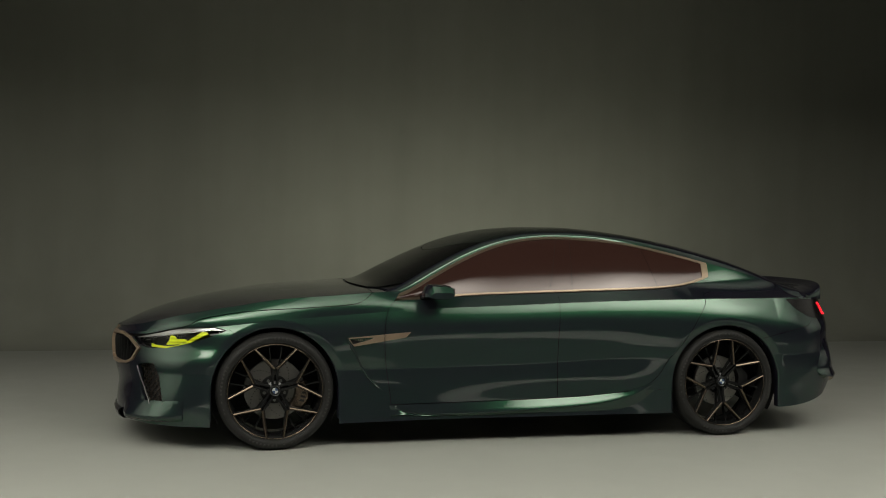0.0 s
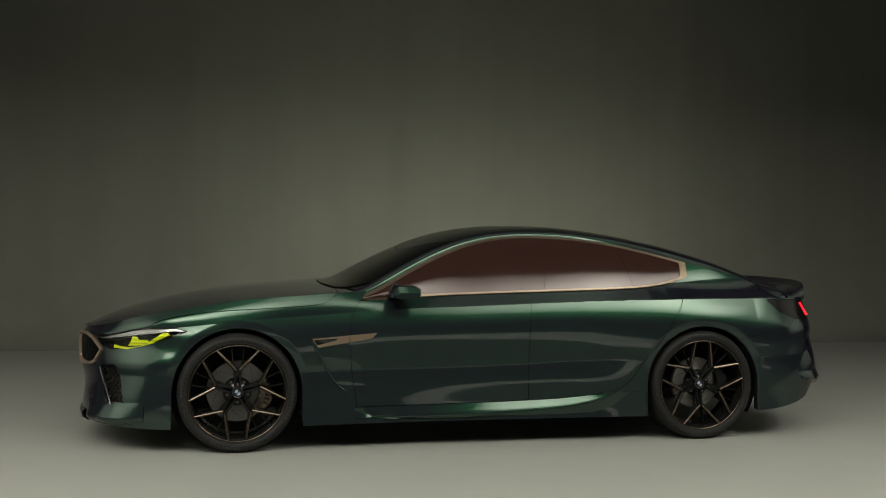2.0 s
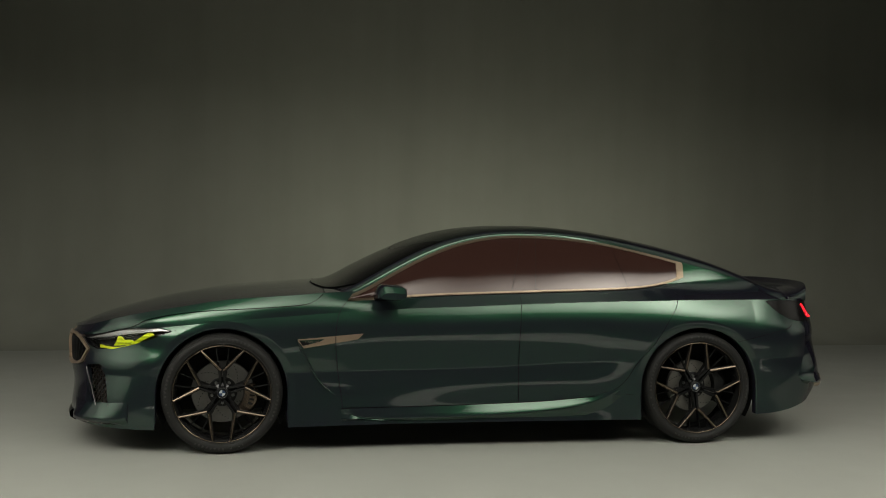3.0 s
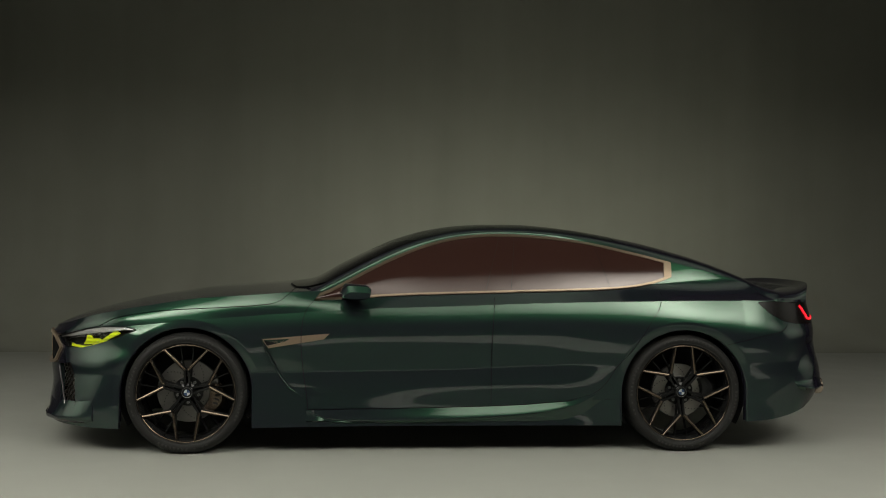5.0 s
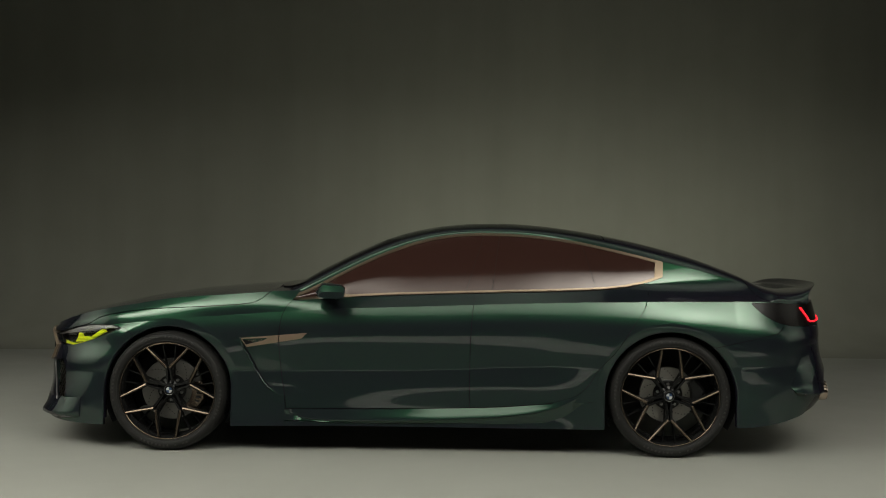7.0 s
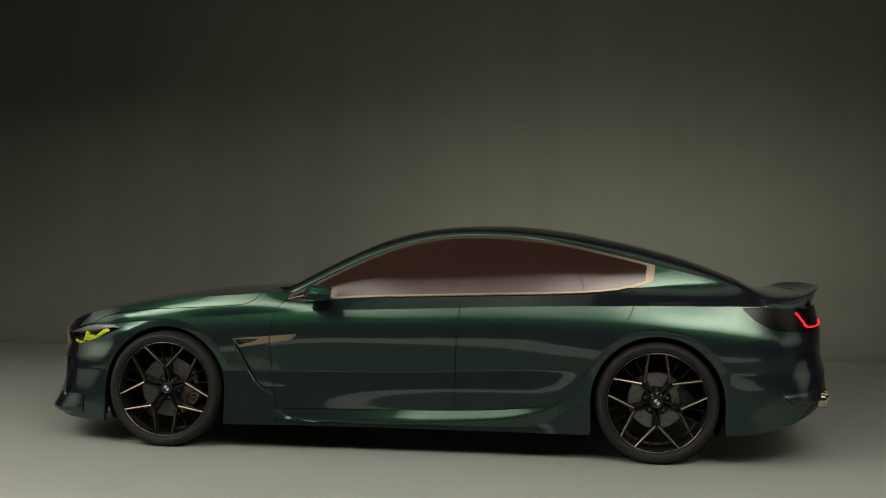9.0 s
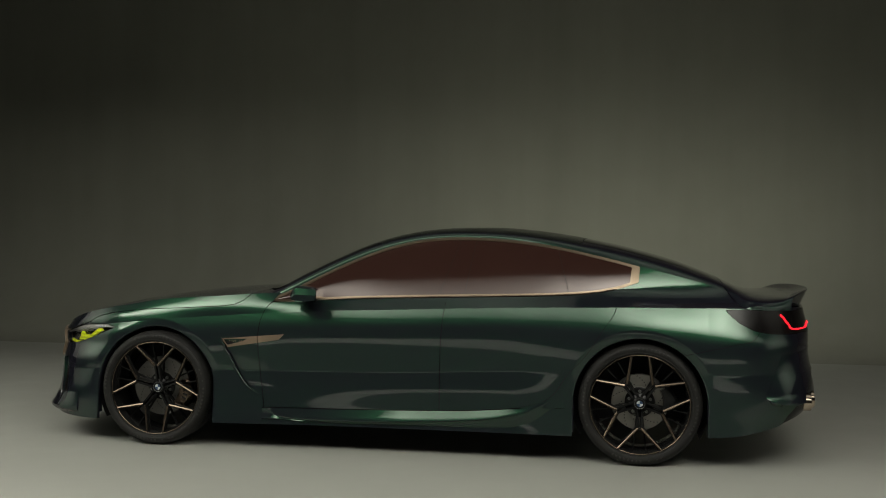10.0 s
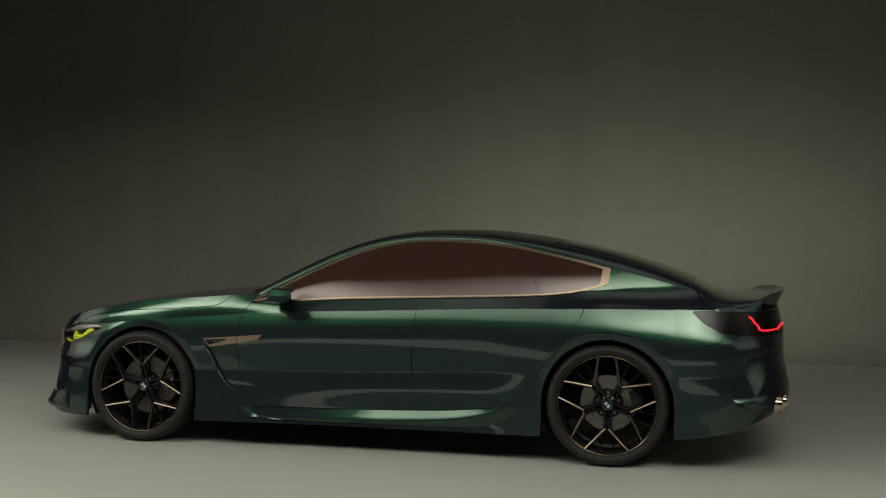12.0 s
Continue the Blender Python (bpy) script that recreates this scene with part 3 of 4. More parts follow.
softbox(7.4, -1.9, 2.4, 0, 1.6, 2.2, TAIL_FILL, "fill softbox added out of view beyond the tail", 66, 14)

# ---- the car ----
car = tagged(new("car"), "dark green metallic four-door coupe with bronze trim, parked in a studio", "car")


def arch(cx, radius=ARCH):
    """Above 0 outside a wheel's opening, which has straight sides below the hub."""
    return lambda x, y, z: np.where(z > HUB_Z - 0.02, np.hypot(x - cx, z - HUB_Z), np.abs(x - cx) + 0.0 * z) - radius


DOOR_FRONT = gentle((0.0, -0.785), (0.27, -0.792), (0.345, -0.80), (0.515, -0.824), (0.685, -0.836), (0.787, -0.828), (0.873, -0.80), (0.92, -0.76), (1.1, -0.62))
DOOR_MID = gentle((0.0, 0.318), (0.42, 0.318), (0.62, 0.32), (0.79, 0.329), (0.96, 0.345), (1.1, 0.36))
DOOR_REAR = gentle((0.0, 0.55), (0.30, 0.70), (0.325, 0.82), (0.36, 0.945), (0.42, 1.02), (0.525, 1.09), (0.626, 1.185), (0.80, 1.30), (0.90, 1.365), (0.94, 1.375), (1.1, 1.38))
DOOR_BOTTOM = gentle((-1.0, 0.262), (-0.8, 0.264), (-0.22, 0.271), (0.46, 0.288), (0.81, 0.315), (1.1, 0.33))
GAP = 0.0025
near_far = (1, -1)
arch_f, arch_r = arch(-HUB_X), arch(HUB_X)
HOOD_CUT = gentle((-2.6, 0.655), (-2.372, 0.668), (-2.283, 0.69), (-2.152, 0.727), (-2.06, 0.75), (-1.96, 0.799), (-1.78, 0.837), (-1.609, 0.856), (-1.26, 0.877), (-1.02, 0.897), (-0.957, 0.921), (-0.9, 0.97), (-0.8, 1.05))
REAR_CUT = gentle((1.5, 0.60), (1.75, 0.655), (1.825, 0.674), (2.047, 0.725), (2.143, 0.746), (2.188, 0.789), (2.22, 0.9), (2.25, 1.1))
BOOT_CUT = gentle((0.90, 2.14), (0.93, 2.12), (0.95, 2.075), (0.99, 2.045), (1.06, 2.0))
VENT_X = gentle((0.30, -0.80), (0.36, -0.85), (0.378, -0.882), (0.483, -0.967), (0.60, -1.03), (0.69, -1.072), (0.77, -0.95), (0.85, -0.93))


def outline(*pts):
    """A field over two coordinates: the distance to a closed outline, above 0 inside."""
    a = np.array(pts, float)
    b = np.roll(a, -1, axis=0)

    def at(u, v):
        u, v = np.asarray(u, float), np.asarray(v, float)
        best, inside = np.full(u.shape, 9.0), np.zeros(u.shape, bool)
        for (x0, y0), (x1, y1) in zip(a, b):
            dx, dy = x1 - x0, y1 - y0
            t = np.clip(((u - x0) * dx + (v - y0) * dy) / (dx * dx + dy * dy), 0, 1)
            best = np.minimum(best, np.hypot(u - x0 - t * dx, v - y0 - t * dy))
            inside ^= ((y0 > v) != (y1 > v)) & (u < dx * (v - y0) / (dy if abs(dy) > 1e-9 else 1e-9) + x0)
        return np.where(inside, best, -best)

    return at


HEAD = outline((-2.372, 0.659), (-2.337, 0.622), (-2.278, 0.606), (-2.17, 0.617), (-2.05, 0.65), (-1.93, 0.69), (-1.812, 0.737), (-1.885, 0.753), (-2.03, 0.746), (-2.152, 0.724), (-2.283, 0.687))
GUIDE = outline((-2.272, 0.634), (-2.272, 0.613), (-2.15, 0.613), (-2.06, 0.641), (-1.99, 0.683), (-1.925, 0.718), (-1.935, 0.729), (-1.965, 0.726), (-2.01, 0.694), (-2.06, 0.659), (-2.11, 0.637), (-2.16, 0.627), (-2.25, 0.627))
GUIDE_STEP = outline((-2.19, 0.632), (-2.11, 0.644), (-2.06, 0.666), (-2.075, 0.677), (-2.125, 0.672), (-2.14, 0.694), (-2.162, 0.694), (-2.168, 0.664))
KIDNEY = outline((0.045, 0.655), (0.12, 0.672), (0.34, 0.684), (0.44, 0.664), (0.545, 0.597), (0.50, 0.515), (0.44, 0.492), (0.31, 0.478), (0.10, 0.478), (0.045, 0.50))
INTAKE = outline((-2.346, 0.498), (-2.249, 0.52), (-2.213, 0.451), (-2.188, 0.29), (-2.203, 0.24), (-2.262, 0.24), (-2.319, 0.343))
TAIL = outline((2.0, 0.921), (2.04, 0.882), (2.078, 0.85), (2.161, 0.807), (2.242, 0.79), (2.375, 0.78), (2.8, 0.775), (2.8, 0.91), (2.35, 0.912), (2.243, 0.915), (2.118, 0.925))
BLADE = outline((-1.072, 0.687), (-0.664, 0.722), (-0.70, 0.687), (-1.03, 0.634), (-1.045, 0.655))
BLADE_HOLE = outline((-1.06, 0.682), (-0.90, 0.690), (-0.935, 0.672), (-1.035, 0.647))
CORNER_FIN = outline((2.322, 0.662), (2.272, 0.54), (2.230, 0.445), (2.228, 0.42), (2.262, 0.396), (2.40, 0.371), (2.62, 0.40), (2.62, 0.69))
DIFFUSER = outline((-0.01, 0.18), (0.86, 0.18), (0.815, 0.31), (0.65, 0.48), (0.45, 0.54), (-0.01, 0.54))


def head_gap(x, y, z):
    """Above 0 on the wing's side of the joint between wing and bumper."""
    return np.where(x > -1.5, 1.0, np.where(z < 0.745, (x + 1.80) + (z - 0.745) * 1.4, x + 2.07))


def vented_surface(s, q):
    """The body behind the wing's air outlet: sunk at the outlet's edge and back on the surface at the door."""
    p = body_surface(s, q)
    d = p[:, 0] - VENT_X(p[:, 2])
    band = np.clip((p[:, 2] - 0.34) / 0.06, 0, 1) * np.clip((0.705 - p[:, 2]) / 0.05, 0, 1)
    depth = 0.012 * band * band * (3 - 2 * band) * np.clip(1 - np.maximum(d, 0) / 0.22, 0, 1) ** 1.5
    p[:, 1] += depth
    return p


def vent_zone(x, y, z):
    return np.minimum(np.minimum(x - VENT_X(z), z - 0.335), 0.70 - z)


for side in near_far:
    panel("front_door", vented_surface, (-0.95, 0.45, 0.6, 8.3), (80, 170),
          [lambda x, y, z: x - DOOR_FRONT(z) - GAP, lambda x, y, z: DOOR_MID(z) - GAP - x, lambda x, y, z: z - DOOR_BOTTOM(x) - GAP, lambda x, y, z: np.where(x > -0.55, KNOTS[7][1](x) + 0.0015, BASE_Z(x) + 0.01) - z], PAINT, car, side=side)
    panel("rear_door", body_surface, (0.25, 1.45, 0.6, 8.3), (100, 170),
          [lambda x, y, z: x - DOOR_MID(z) - GAP, lambda x, y, z: DOOR_REAR(z) - GAP - x, lambda x, y, z: z - DOOR_BOTTOM(x) - GAP, lambda x, y, z: np.where(x > -0.55, KNOTS[7][1](x) + 0.0015, BASE_Z(x) + 0.01) - z], PAINT, car, side=side)
    panel("front_wing", body_surface, (-2.2, -0.55, 0.0, 9.6), (190, 210),
          [arch_f, lambda x, y, z: np.where(z > DOOR_BOTTOM(x), DOOR_FRONT(z) - GAP - x, -0.8 - x), lambda x, y, z: HOOD_CUT(x) - GAP - z,
           lambda x, y, z: head_gap(x, y, z) - GAP, lambda x, y, z: -HEAD(x, z) - GAP, lambda x, y, z: -vent_zone(x, y, z)], PAINT, car, side=side)
    panel("air_outlet_panel", vented_surface, (-1.15, -0.75, 0.9, 6.6), (50, 80),
          [vent_zone, lambda x, y, z: DOOR_FRONT(z) - GAP - x], PAINT, car, side=side, flange=0)
    panel("rear_quarter", body_surface, (0.8, 2.35, 0.0, 9.0), (180, 210),
          [arch_r, lambda x, y, z: np.where(z > DOOR_BOTTOM(x), x - DOOR_REAR(z) - GAP, x - 1.12), lambda x, y, z: np.where(x > HUB_X, z - REAR_CUT(x) - GAP, 1),
           lambda x, y, z: -TAIL(x, z) - GAP, lambda x, y, z: np.where(z > 0.955, BOOT_CUT(z) - x, 1), lambda x, y, z: np.where(x < 2.1, KNOTS[7][1](x) + 0.0015, 2) - z], PAINT, car, side=side)
panel("front_bumper", body_surface, (-2.75, -1.6, 0.0, 8.3), (110, 130),
      [lambda x, y, z: -head_gap(x, y, z) - GAP, arch_f, lambda x, y, z: HOOD_CUT(x) - GAP - z, lambda x, y, z: -HEAD(x, z) - GAP,
       lambda x, y, z: -INTAKE(x, z), lambda x, y, z: np.where(x < -2.2, -KIDNEY(np.abs(y), z), 1)], PAINT, car, both=True, flange=0.025)
panel("bonnet", body_surface, (-2.75, -0.6, 6.6, 10.0), (130, 70),
      [lambda x, y, z: z - HOOD_CUT(x) - GAP, lambda x, y, z: -0.83 - 0.12 * (1 - (y / 0.8) ** 2) - x + np.maximum(0, np.abs(y) - 0.5) * 1.1, lambda x, y, z: -HEAD(x, z) - GAP,
       lambda x, y, z: np.where(x < -2.2, -KIDNEY(np.abs(y), z), 1)], PAINT, car, both=True)
panel("rear_bumper", body_surface, (1.6, 2.8, 0.0, 7.0), (100, 110),
      [lambda x, y, z: x - HUB_X, arch_r, lambda x, y, z: REAR_CUT(x) - GAP - z, lambda x, y, z: -TAIL(x, z) - GAP, lambda x, y, z: np.where(x > 2.2, -DIFFUSER(np.abs(y), z), 1), lambda x, y, z: np.where(x > 2.2, -CORNER_FIN(x, z), 1)], PAINT, car, both=True, flange=0.022)
panel("rear_diffuser", body_surface, (1.9, 2.8, 0.0, 4.0), (60, 40), [lambda x, y, z: DIFFUSER(np.abs(y), z) + 0.005, lambda x, y, z: x - 2.2], BLACK_GLOSS, car, "gloss black rear diffuser", both=True, out=-0.006, flange=0.03)

# greenhouse


def window_field(x, y, z):
    """Distance-like field of the window opening: above 0 inside."""
    steep = np.sqrt(1 + 0.35 * np.clip(0.1 - x, 0, 1) ** 0.5)
    return np.minimum(np.minimum((SIDE_Z(x) - 0.004 - z) / steep, z - WIN_BOTTOM(x)), 1.507 - 0.1 * (1.14 - z) * (z < 1.14) - x)


def trim_end(x, z):
    """Above 0 on the broad end piece of the window surround."""
    return x - 1.458 + 0.12 * (1.14 - z)


def slant(x0, z0, x1, z1):
    return lambda x, y, z: x - (x0 + (z - z0) * (x1 - x0) / (z1 - z0))


PILLARS = [slant(0.294, 0.983, 0.396, 1.306), slant(0.451, 0.984, 0.471, 1.131), slant(1.085, 1.0, 1.03, 1.19)]
for side in near_far:
    panel("side_frame", cabin_surface, (-1.05, 2.3, 0.2, 3.62), (260, 90), [lambda x, y, z: -window_field(x, y, z) - 0.001, lambda x, y, z: x + 0.98, lambda x, y, z: np.where(x > -0.4, z - KNOTS[7][1](x) + 0.001, 1), lambda x, y, z: BOOT_CUT(z) - GAP - x, lambda x, y, z: np.where(z < 1.04, np.abs(x - 1.395 - 0.12 * (z - 0.94)) - GAP * 0.8, 1), lambda x, y, z: np.where(z < 1.04, np.abs(x - DOOR_MID(z)) - GAP * 0.8, 1)], PAINT, car, side=side)
    panel("window_trim", cabin_surface, (-0.85, 1.52, 0.6, 3.0), (150, 110),
          [lambda x, y, z: window_field(x, y, z), lambda x, y, z: np.maximum(0.016 - window_field(x, y, z), trim_end(x, z))], BRONZE, car, "satin bronze window surround", side=side, out=0.004)
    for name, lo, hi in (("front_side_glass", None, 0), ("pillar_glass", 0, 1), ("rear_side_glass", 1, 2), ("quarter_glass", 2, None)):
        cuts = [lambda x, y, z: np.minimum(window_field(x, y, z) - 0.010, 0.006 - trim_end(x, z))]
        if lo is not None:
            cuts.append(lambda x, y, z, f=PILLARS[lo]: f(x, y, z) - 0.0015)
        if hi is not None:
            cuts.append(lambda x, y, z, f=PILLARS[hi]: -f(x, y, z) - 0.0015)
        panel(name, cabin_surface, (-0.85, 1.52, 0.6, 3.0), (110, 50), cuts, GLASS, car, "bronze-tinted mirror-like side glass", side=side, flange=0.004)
panel("windscreen", cabin_surface, (-1.05, 0.2, 3.62, 5.0), (70, 50), [lambda x, y, z: -0.40 + 0.8 * np.abs(y) ** 2 - x, lambda x, y, z: x + 0.80 + 0.14 * (1 - (y / 0.8) ** 2) - np.maximum(0, np.abs(y) - 0.5) * 0.5], SCREEN, car, "dark windscreen glass", both=True)
panel("cowl_vent", body_surface, (-1.2, -0.5, 9.05, 10.0), (60, 40), [lambda x, y, z: x + 0.822 + 0.12 * (1 - (y / 0.8) ** 2) - np.maximum(0, np.abs(y) - 0.5) * 1.1, lambda x, y, z: -0.72 - 0.14 * (1 - (y / 0.8) ** 2) - x], BLACK, car, "black cowl vent under the windscreen", both=True, out=-0.014, flange=0.02)
panel("roof_panel", cabin_surface, (-0.45, 1.5, 3.62, 5.0), (90, 50), [lambda x, y, z: x + 0.395 - 0.8 * np.abs(y) ** 2, lambda x, y, z: 1.15 - x], CARBON, car, "black carbon roof skin", both=True)
for side in near_far:
    panel("rear_pillar", cabin_surface, (1.1, 2.3, 3.62, 3.92), (70, 14), [lambda x, y, z: x - 1.155, lambda x, y, z: BOOT_CUT(z) - GAP - x], PAINT, car, side=side, flange=0)
panel("rear_window", cabin_surface, (1.1, 2.3, 3.92, 5.0), (70, 50), [lambda x, y, z: x - 1.155, lambda x, y, z: BOOT_CUT(z) - GAP - x], SCREEN, car, "dark rear window glass", both=True)
panel("inner_shell", body_surface, (-2.75, 2.8, 0.0, 10.0), (110, 60), [arch(-HUB_X, 0.40), arch(HUB_X, 0.40), lambda x, y, z: np.where(x < -2.2, -KIDNEY(np.abs(y), z) - 0.001, 1), lambda x, y, z: -HEAD(x, z), lambda x, y, z: -INTAKE(x, z), lambda x, y, z: x + 2.40], BLACK, car, "black inner body behind the panel gaps", both=True, flange=0, out=-0.026)
panel("inner_cabin", cabin_surface, (-1.0, 2.02, 0.8, 5.0), (60, 40), [], BLACK, car, "black cabin lining behind the glass", both=True, flange=0, out=-0.014)


# places on the body, by their plan
GRID_S, GRID_Q = (g.ravel() for g in np.meshgrid(np.linspace(-2.75, 2.8, 700), np.linspace(0, 10, 260), indexing="ij"))
GRID_P = body_surface(GRID_S, GRID_Q)


def spot(x=None, z=0.5, y=None, out=0.0, tail=False):
    """The place on the camera side of the body at (x, z), or on the nose or tail at (y, z), moved outwards."""
    far = (GRID_P[:, 2] - z) ** 2
    if x is not None:
        far = far + (GRID_P[:, 0] - x) ** 2
    else:
        far = far + (GRID_P[:, 1] + abs(y)) ** 2 + np.where(GRID_P[:, 0] > 1 if not tail else GRID_P[:, 0] < 1, 9, 0) + np.where(np.abs(GRID_P[:, 0]) < 1.9, 9, 0)
    i = int(np.argmin(far))
    s, q = GRID_S[i], GRID_Q[i]
    pts = body_surface(np.array([s, s + 0.004, s - 0.004, s, s]), np.array([q, q, q, min(q + 0.02, 10), max(q - 0.02, 0)]))
    n = np.cross(pts[1] - pts[2], pts[3] - pts[4])
    n = n / max(np.linalg.norm(n), 1e-9)
    return Vector(pts[0] + n * out), Vector(n)


SECTION = [(-0.5, -0.5), (0.5, -0.5)] + [(0.5 * math.cos(i * math.pi / 8), 0.5 * math.sin(i * math.pi / 8)) for i in range(9)]


def sweep(points, normals, wide, thick, closed=False):
    """A strip of half-round section along points, lying on the normals."""
    bm = bmesh.new()
    rings = []
    n = len(points)
    for i, (p, up) in enumerate(zip(points, normals)):
        a, b = (points[(i - 1) % n], points[(i + 1) % n]) if closed else (points[max(i - 1, 0)], points[min(i + 1, n - 1)])
        along = (b - a).normalized()
        across_v = along.cross(up).normalized()
        up = across_v.cross(along)
        w = wide[i] if isinstance(wide, list) else wide
        ring = [bm.verts.new(p + across_v * w * u + up * thick * v) for u, v in SECTION]
        rings.append(ring)
    for i in range(n if closed else n - 1):
        a, b = rings[i], rings[(i + 1) % n]
        for j in range(len(SECTION)):
            k = (j + 1) % len(SECTION)
            bm.faces.new((a[j], a[k], b[k], b[j]))
    if not closed:
        bm.faces.new(rings[0])
        bm.faces.new(rings[-1])
    return bm


def flip_y(bm, side):
    if side < 0:
        for v in bm.verts:
            v.co.y = -v.co.y
    return bm


def strip(name, places, wide, thick, mat, parent, label="", side=1, out=0.0, closed=False):
    got = [spot(*p, out=out) for p in places]
    return part(name, flip_y(sweep([g[0] for g in got], [g[1] for g in got], wide, thick, closed), side), mat, parent, label)


def smooth_line(pts, n):
    """n + 1 places along a spline through 2D points."""
    k = np.arange(len(pts), dtype=float)
    t = np.linspace(0, len(pts) - 1, n + 1)
    a, b = natural(k, [p[0] for p in pts]), natural(k, [p[1] for p in pts])
    return list(zip(a(t).tolist(), b(t).tolist()))


# lamps, air outlet, lips
def cover_surface(s, q):
    """The lamp glass bulges a little from the wing round it."""
    p = body_surface(s, q)
    k = np.clip((p[:, 2] - 0.606 - 0.28 * (p[:, 0] + 2.28)) / 0.08, 0, 1)
    p[:, 1] -= 0.026 * k * (1 - k)
    return p


for side in near_far:
    lamp = panel("headlamp", body_surface, (-2.55, -1.7, 4.5, 8.5), (70, 60), [lambda x, y, z: HEAD(x, z) + 0.004], BLACK_GLOSS, car, "narrow headlamp with yellow light guides", side=side, out=-0.045, flange=0)
    panel("lamp_cover", cover_surface, (-2.55, -1.7, 4.5, 8.5), (70, 60), [lambda x, y, z: HEAD(x, z) - GAP], COVER, lamp, "clear lamp cover", side=side, flange=0)
    panel("lamp_brow", body_surface, (-2.55, -1.7, 4.5, 8.5), (70, 60), [lambda x, y, z: HEAD(x, z), lambda x, y, z: z - np.interp(x, [-2.37, -2.25, -2.1, -1.9, -1.8], [0.657, 0.681, 0.710, 0.739, 0.74])], CHROME, lamp, "silver lamp brow", side=side, out=-0.012, flange=0.01)
    panel("light_guide", body_surface, (-2.4, -1.8, 4.6, 8.0), (120, 90), [lambda x, y, z: GUIDE(x, z)], YELLOW, lamp, "glowing yellow light guide", side=side, out=-0.014, flange=0.012)
    panel("guide_step", body_surface, (-2.4, -1.8, 4.6, 8.0), (90, 70), [lambda x, y, z: GUIDE_STEP(x, z)], YELLOW, lamp, "glowing yellow light guide", side=side, out=-0.024, flange=0.012)
    rear = panel("tail_lamp", body_surface, (1.85, 2.8, 5.0, 7.0), (90, 60), [lambda x, y, z: TAIL(x, z)], SMOKED, car, "smoked wrap-round tail lamp with a red line", side=side, flange=0.02)
    line = [(2.322, 0.888), (2.34, 0.872), (2.375, 0.825), (2.395, 0.808), (2.43, 0.802)]
    pts = [spot(*p, out=0.004) for p in smooth_line(line, 16)] + [spot(None, z, y, 0.004, True) for y, z in smooth_line([(-0.50, 0.803), (-0.45, 0.812), (-0.40, 0.818), (-0.28, 0.818), (-0.12, 0.81)], 16)]
    part("red_line", flip_y(sweep([p[0] for p in pts], [p[1] for p in pts], 0.008, 0.008), side), RED, rear, "glowing red light line")
    # bronze blade over the air outlet, in a wing piece and a door piece
    for name, keep in (("outlet_blade", lambda x, y, z: DOOR_FRONT(z) - GAP - x), ("door_blade", lambda x, y, z: x - DOOR_FRONT(z) - GAP)):
        panel(name, body_surface, (-1.15, -0.6, 3.8, 6.2), (100, 60), [lambda x, y, z: BLADE(x, z), lambda x, y, z: -BLADE_HOLE(x, z), keep], BLADE_BRONZE, car, "satin bronze side blade", side=side, out=0.005, flange=0.02)
    panel("badge_plate", body_surface, (-1.15, -0.8, 3.8, 6.0), (50, 40), [lambda x, y, z: BLADE_HOLE(x, z)], BLACK_GLOSS, car, "black badge plate", side=side, out=-0.006, flange=0)
    for n in range(6):
        x0 = -1.020 + n * 0.013 + (0.010 if n > 3 else 0)
        strip("badge_bar", [(x0, 0.668), (x0 + 0.003, 0.678)], 0.004, 0.002, BRONZE, car, "bronze badge bar", side, 0.0)
    # edge of the air outlet
    strip("outlet_edge", [(float(VENT_X(z)) + 0.001, z) for z in np.linspace(0.37, 0.69, 28).tolist()], 0.011, 0.014, PAINT, car, "", side, 0.004)


def arch_lip(cx, side, name):
    """A flat flare round a wheel's opening, tucked towards the wheel."""
    bm = bmesh.new()
    last = None
    for n in range(65):
        a = radians(-26 + n * (180 + 52) / 64)
        ring = []
        xo, zo = cx + 0.398 * (math.cos(a) if math.sin(a) > 0 else math.copysign(1, math.cos(a))), max(HUB_Z + 0.398 * math.sin(a), 0.165)
        p, nn = spot(xo, zo)
        for r, out in ((0.398, -0.004), (0.397, 0.0015), (0.392, 0.0), (0.388, -0.006), (0.386, -0.014), (0.385, -0.05)):
            x, z = cx + r * math.cos(a), HUB_Z + r * math.sin(a)
            if math.sin(a) < 0:
                x = cx + math.copysign(r, math.cos(a))
            ring.append(bm.verts.new((x, p.y - out, max(z, 0.165))))
        if last:
            for i in range(len(ring) - 1):
                bm.faces.new((last[i], last[i + 1], ring[i + 1], ring[i]))
        last = ring
    return part(name, flip_y(bm, side), PAINT, car, angle=60)


for side in near_far:
    arch_lip(-HUB_X, side, "front_arch_lip")
    arch_lip(HUB_X, side, "rear_arch_lip")


# sill skirts
SKIRT_LOW = gentle((-0.80, 0.262), (-0.74, 0.23), (-0.68, 0.212), (-0.5, 0.199), (-0.15, 0.202), (0.12, 0.214), (0.47, 0.232), (0.71, 0.262), (0.85, 0.295), (0.95, 0.345), (1.0, 0.37))


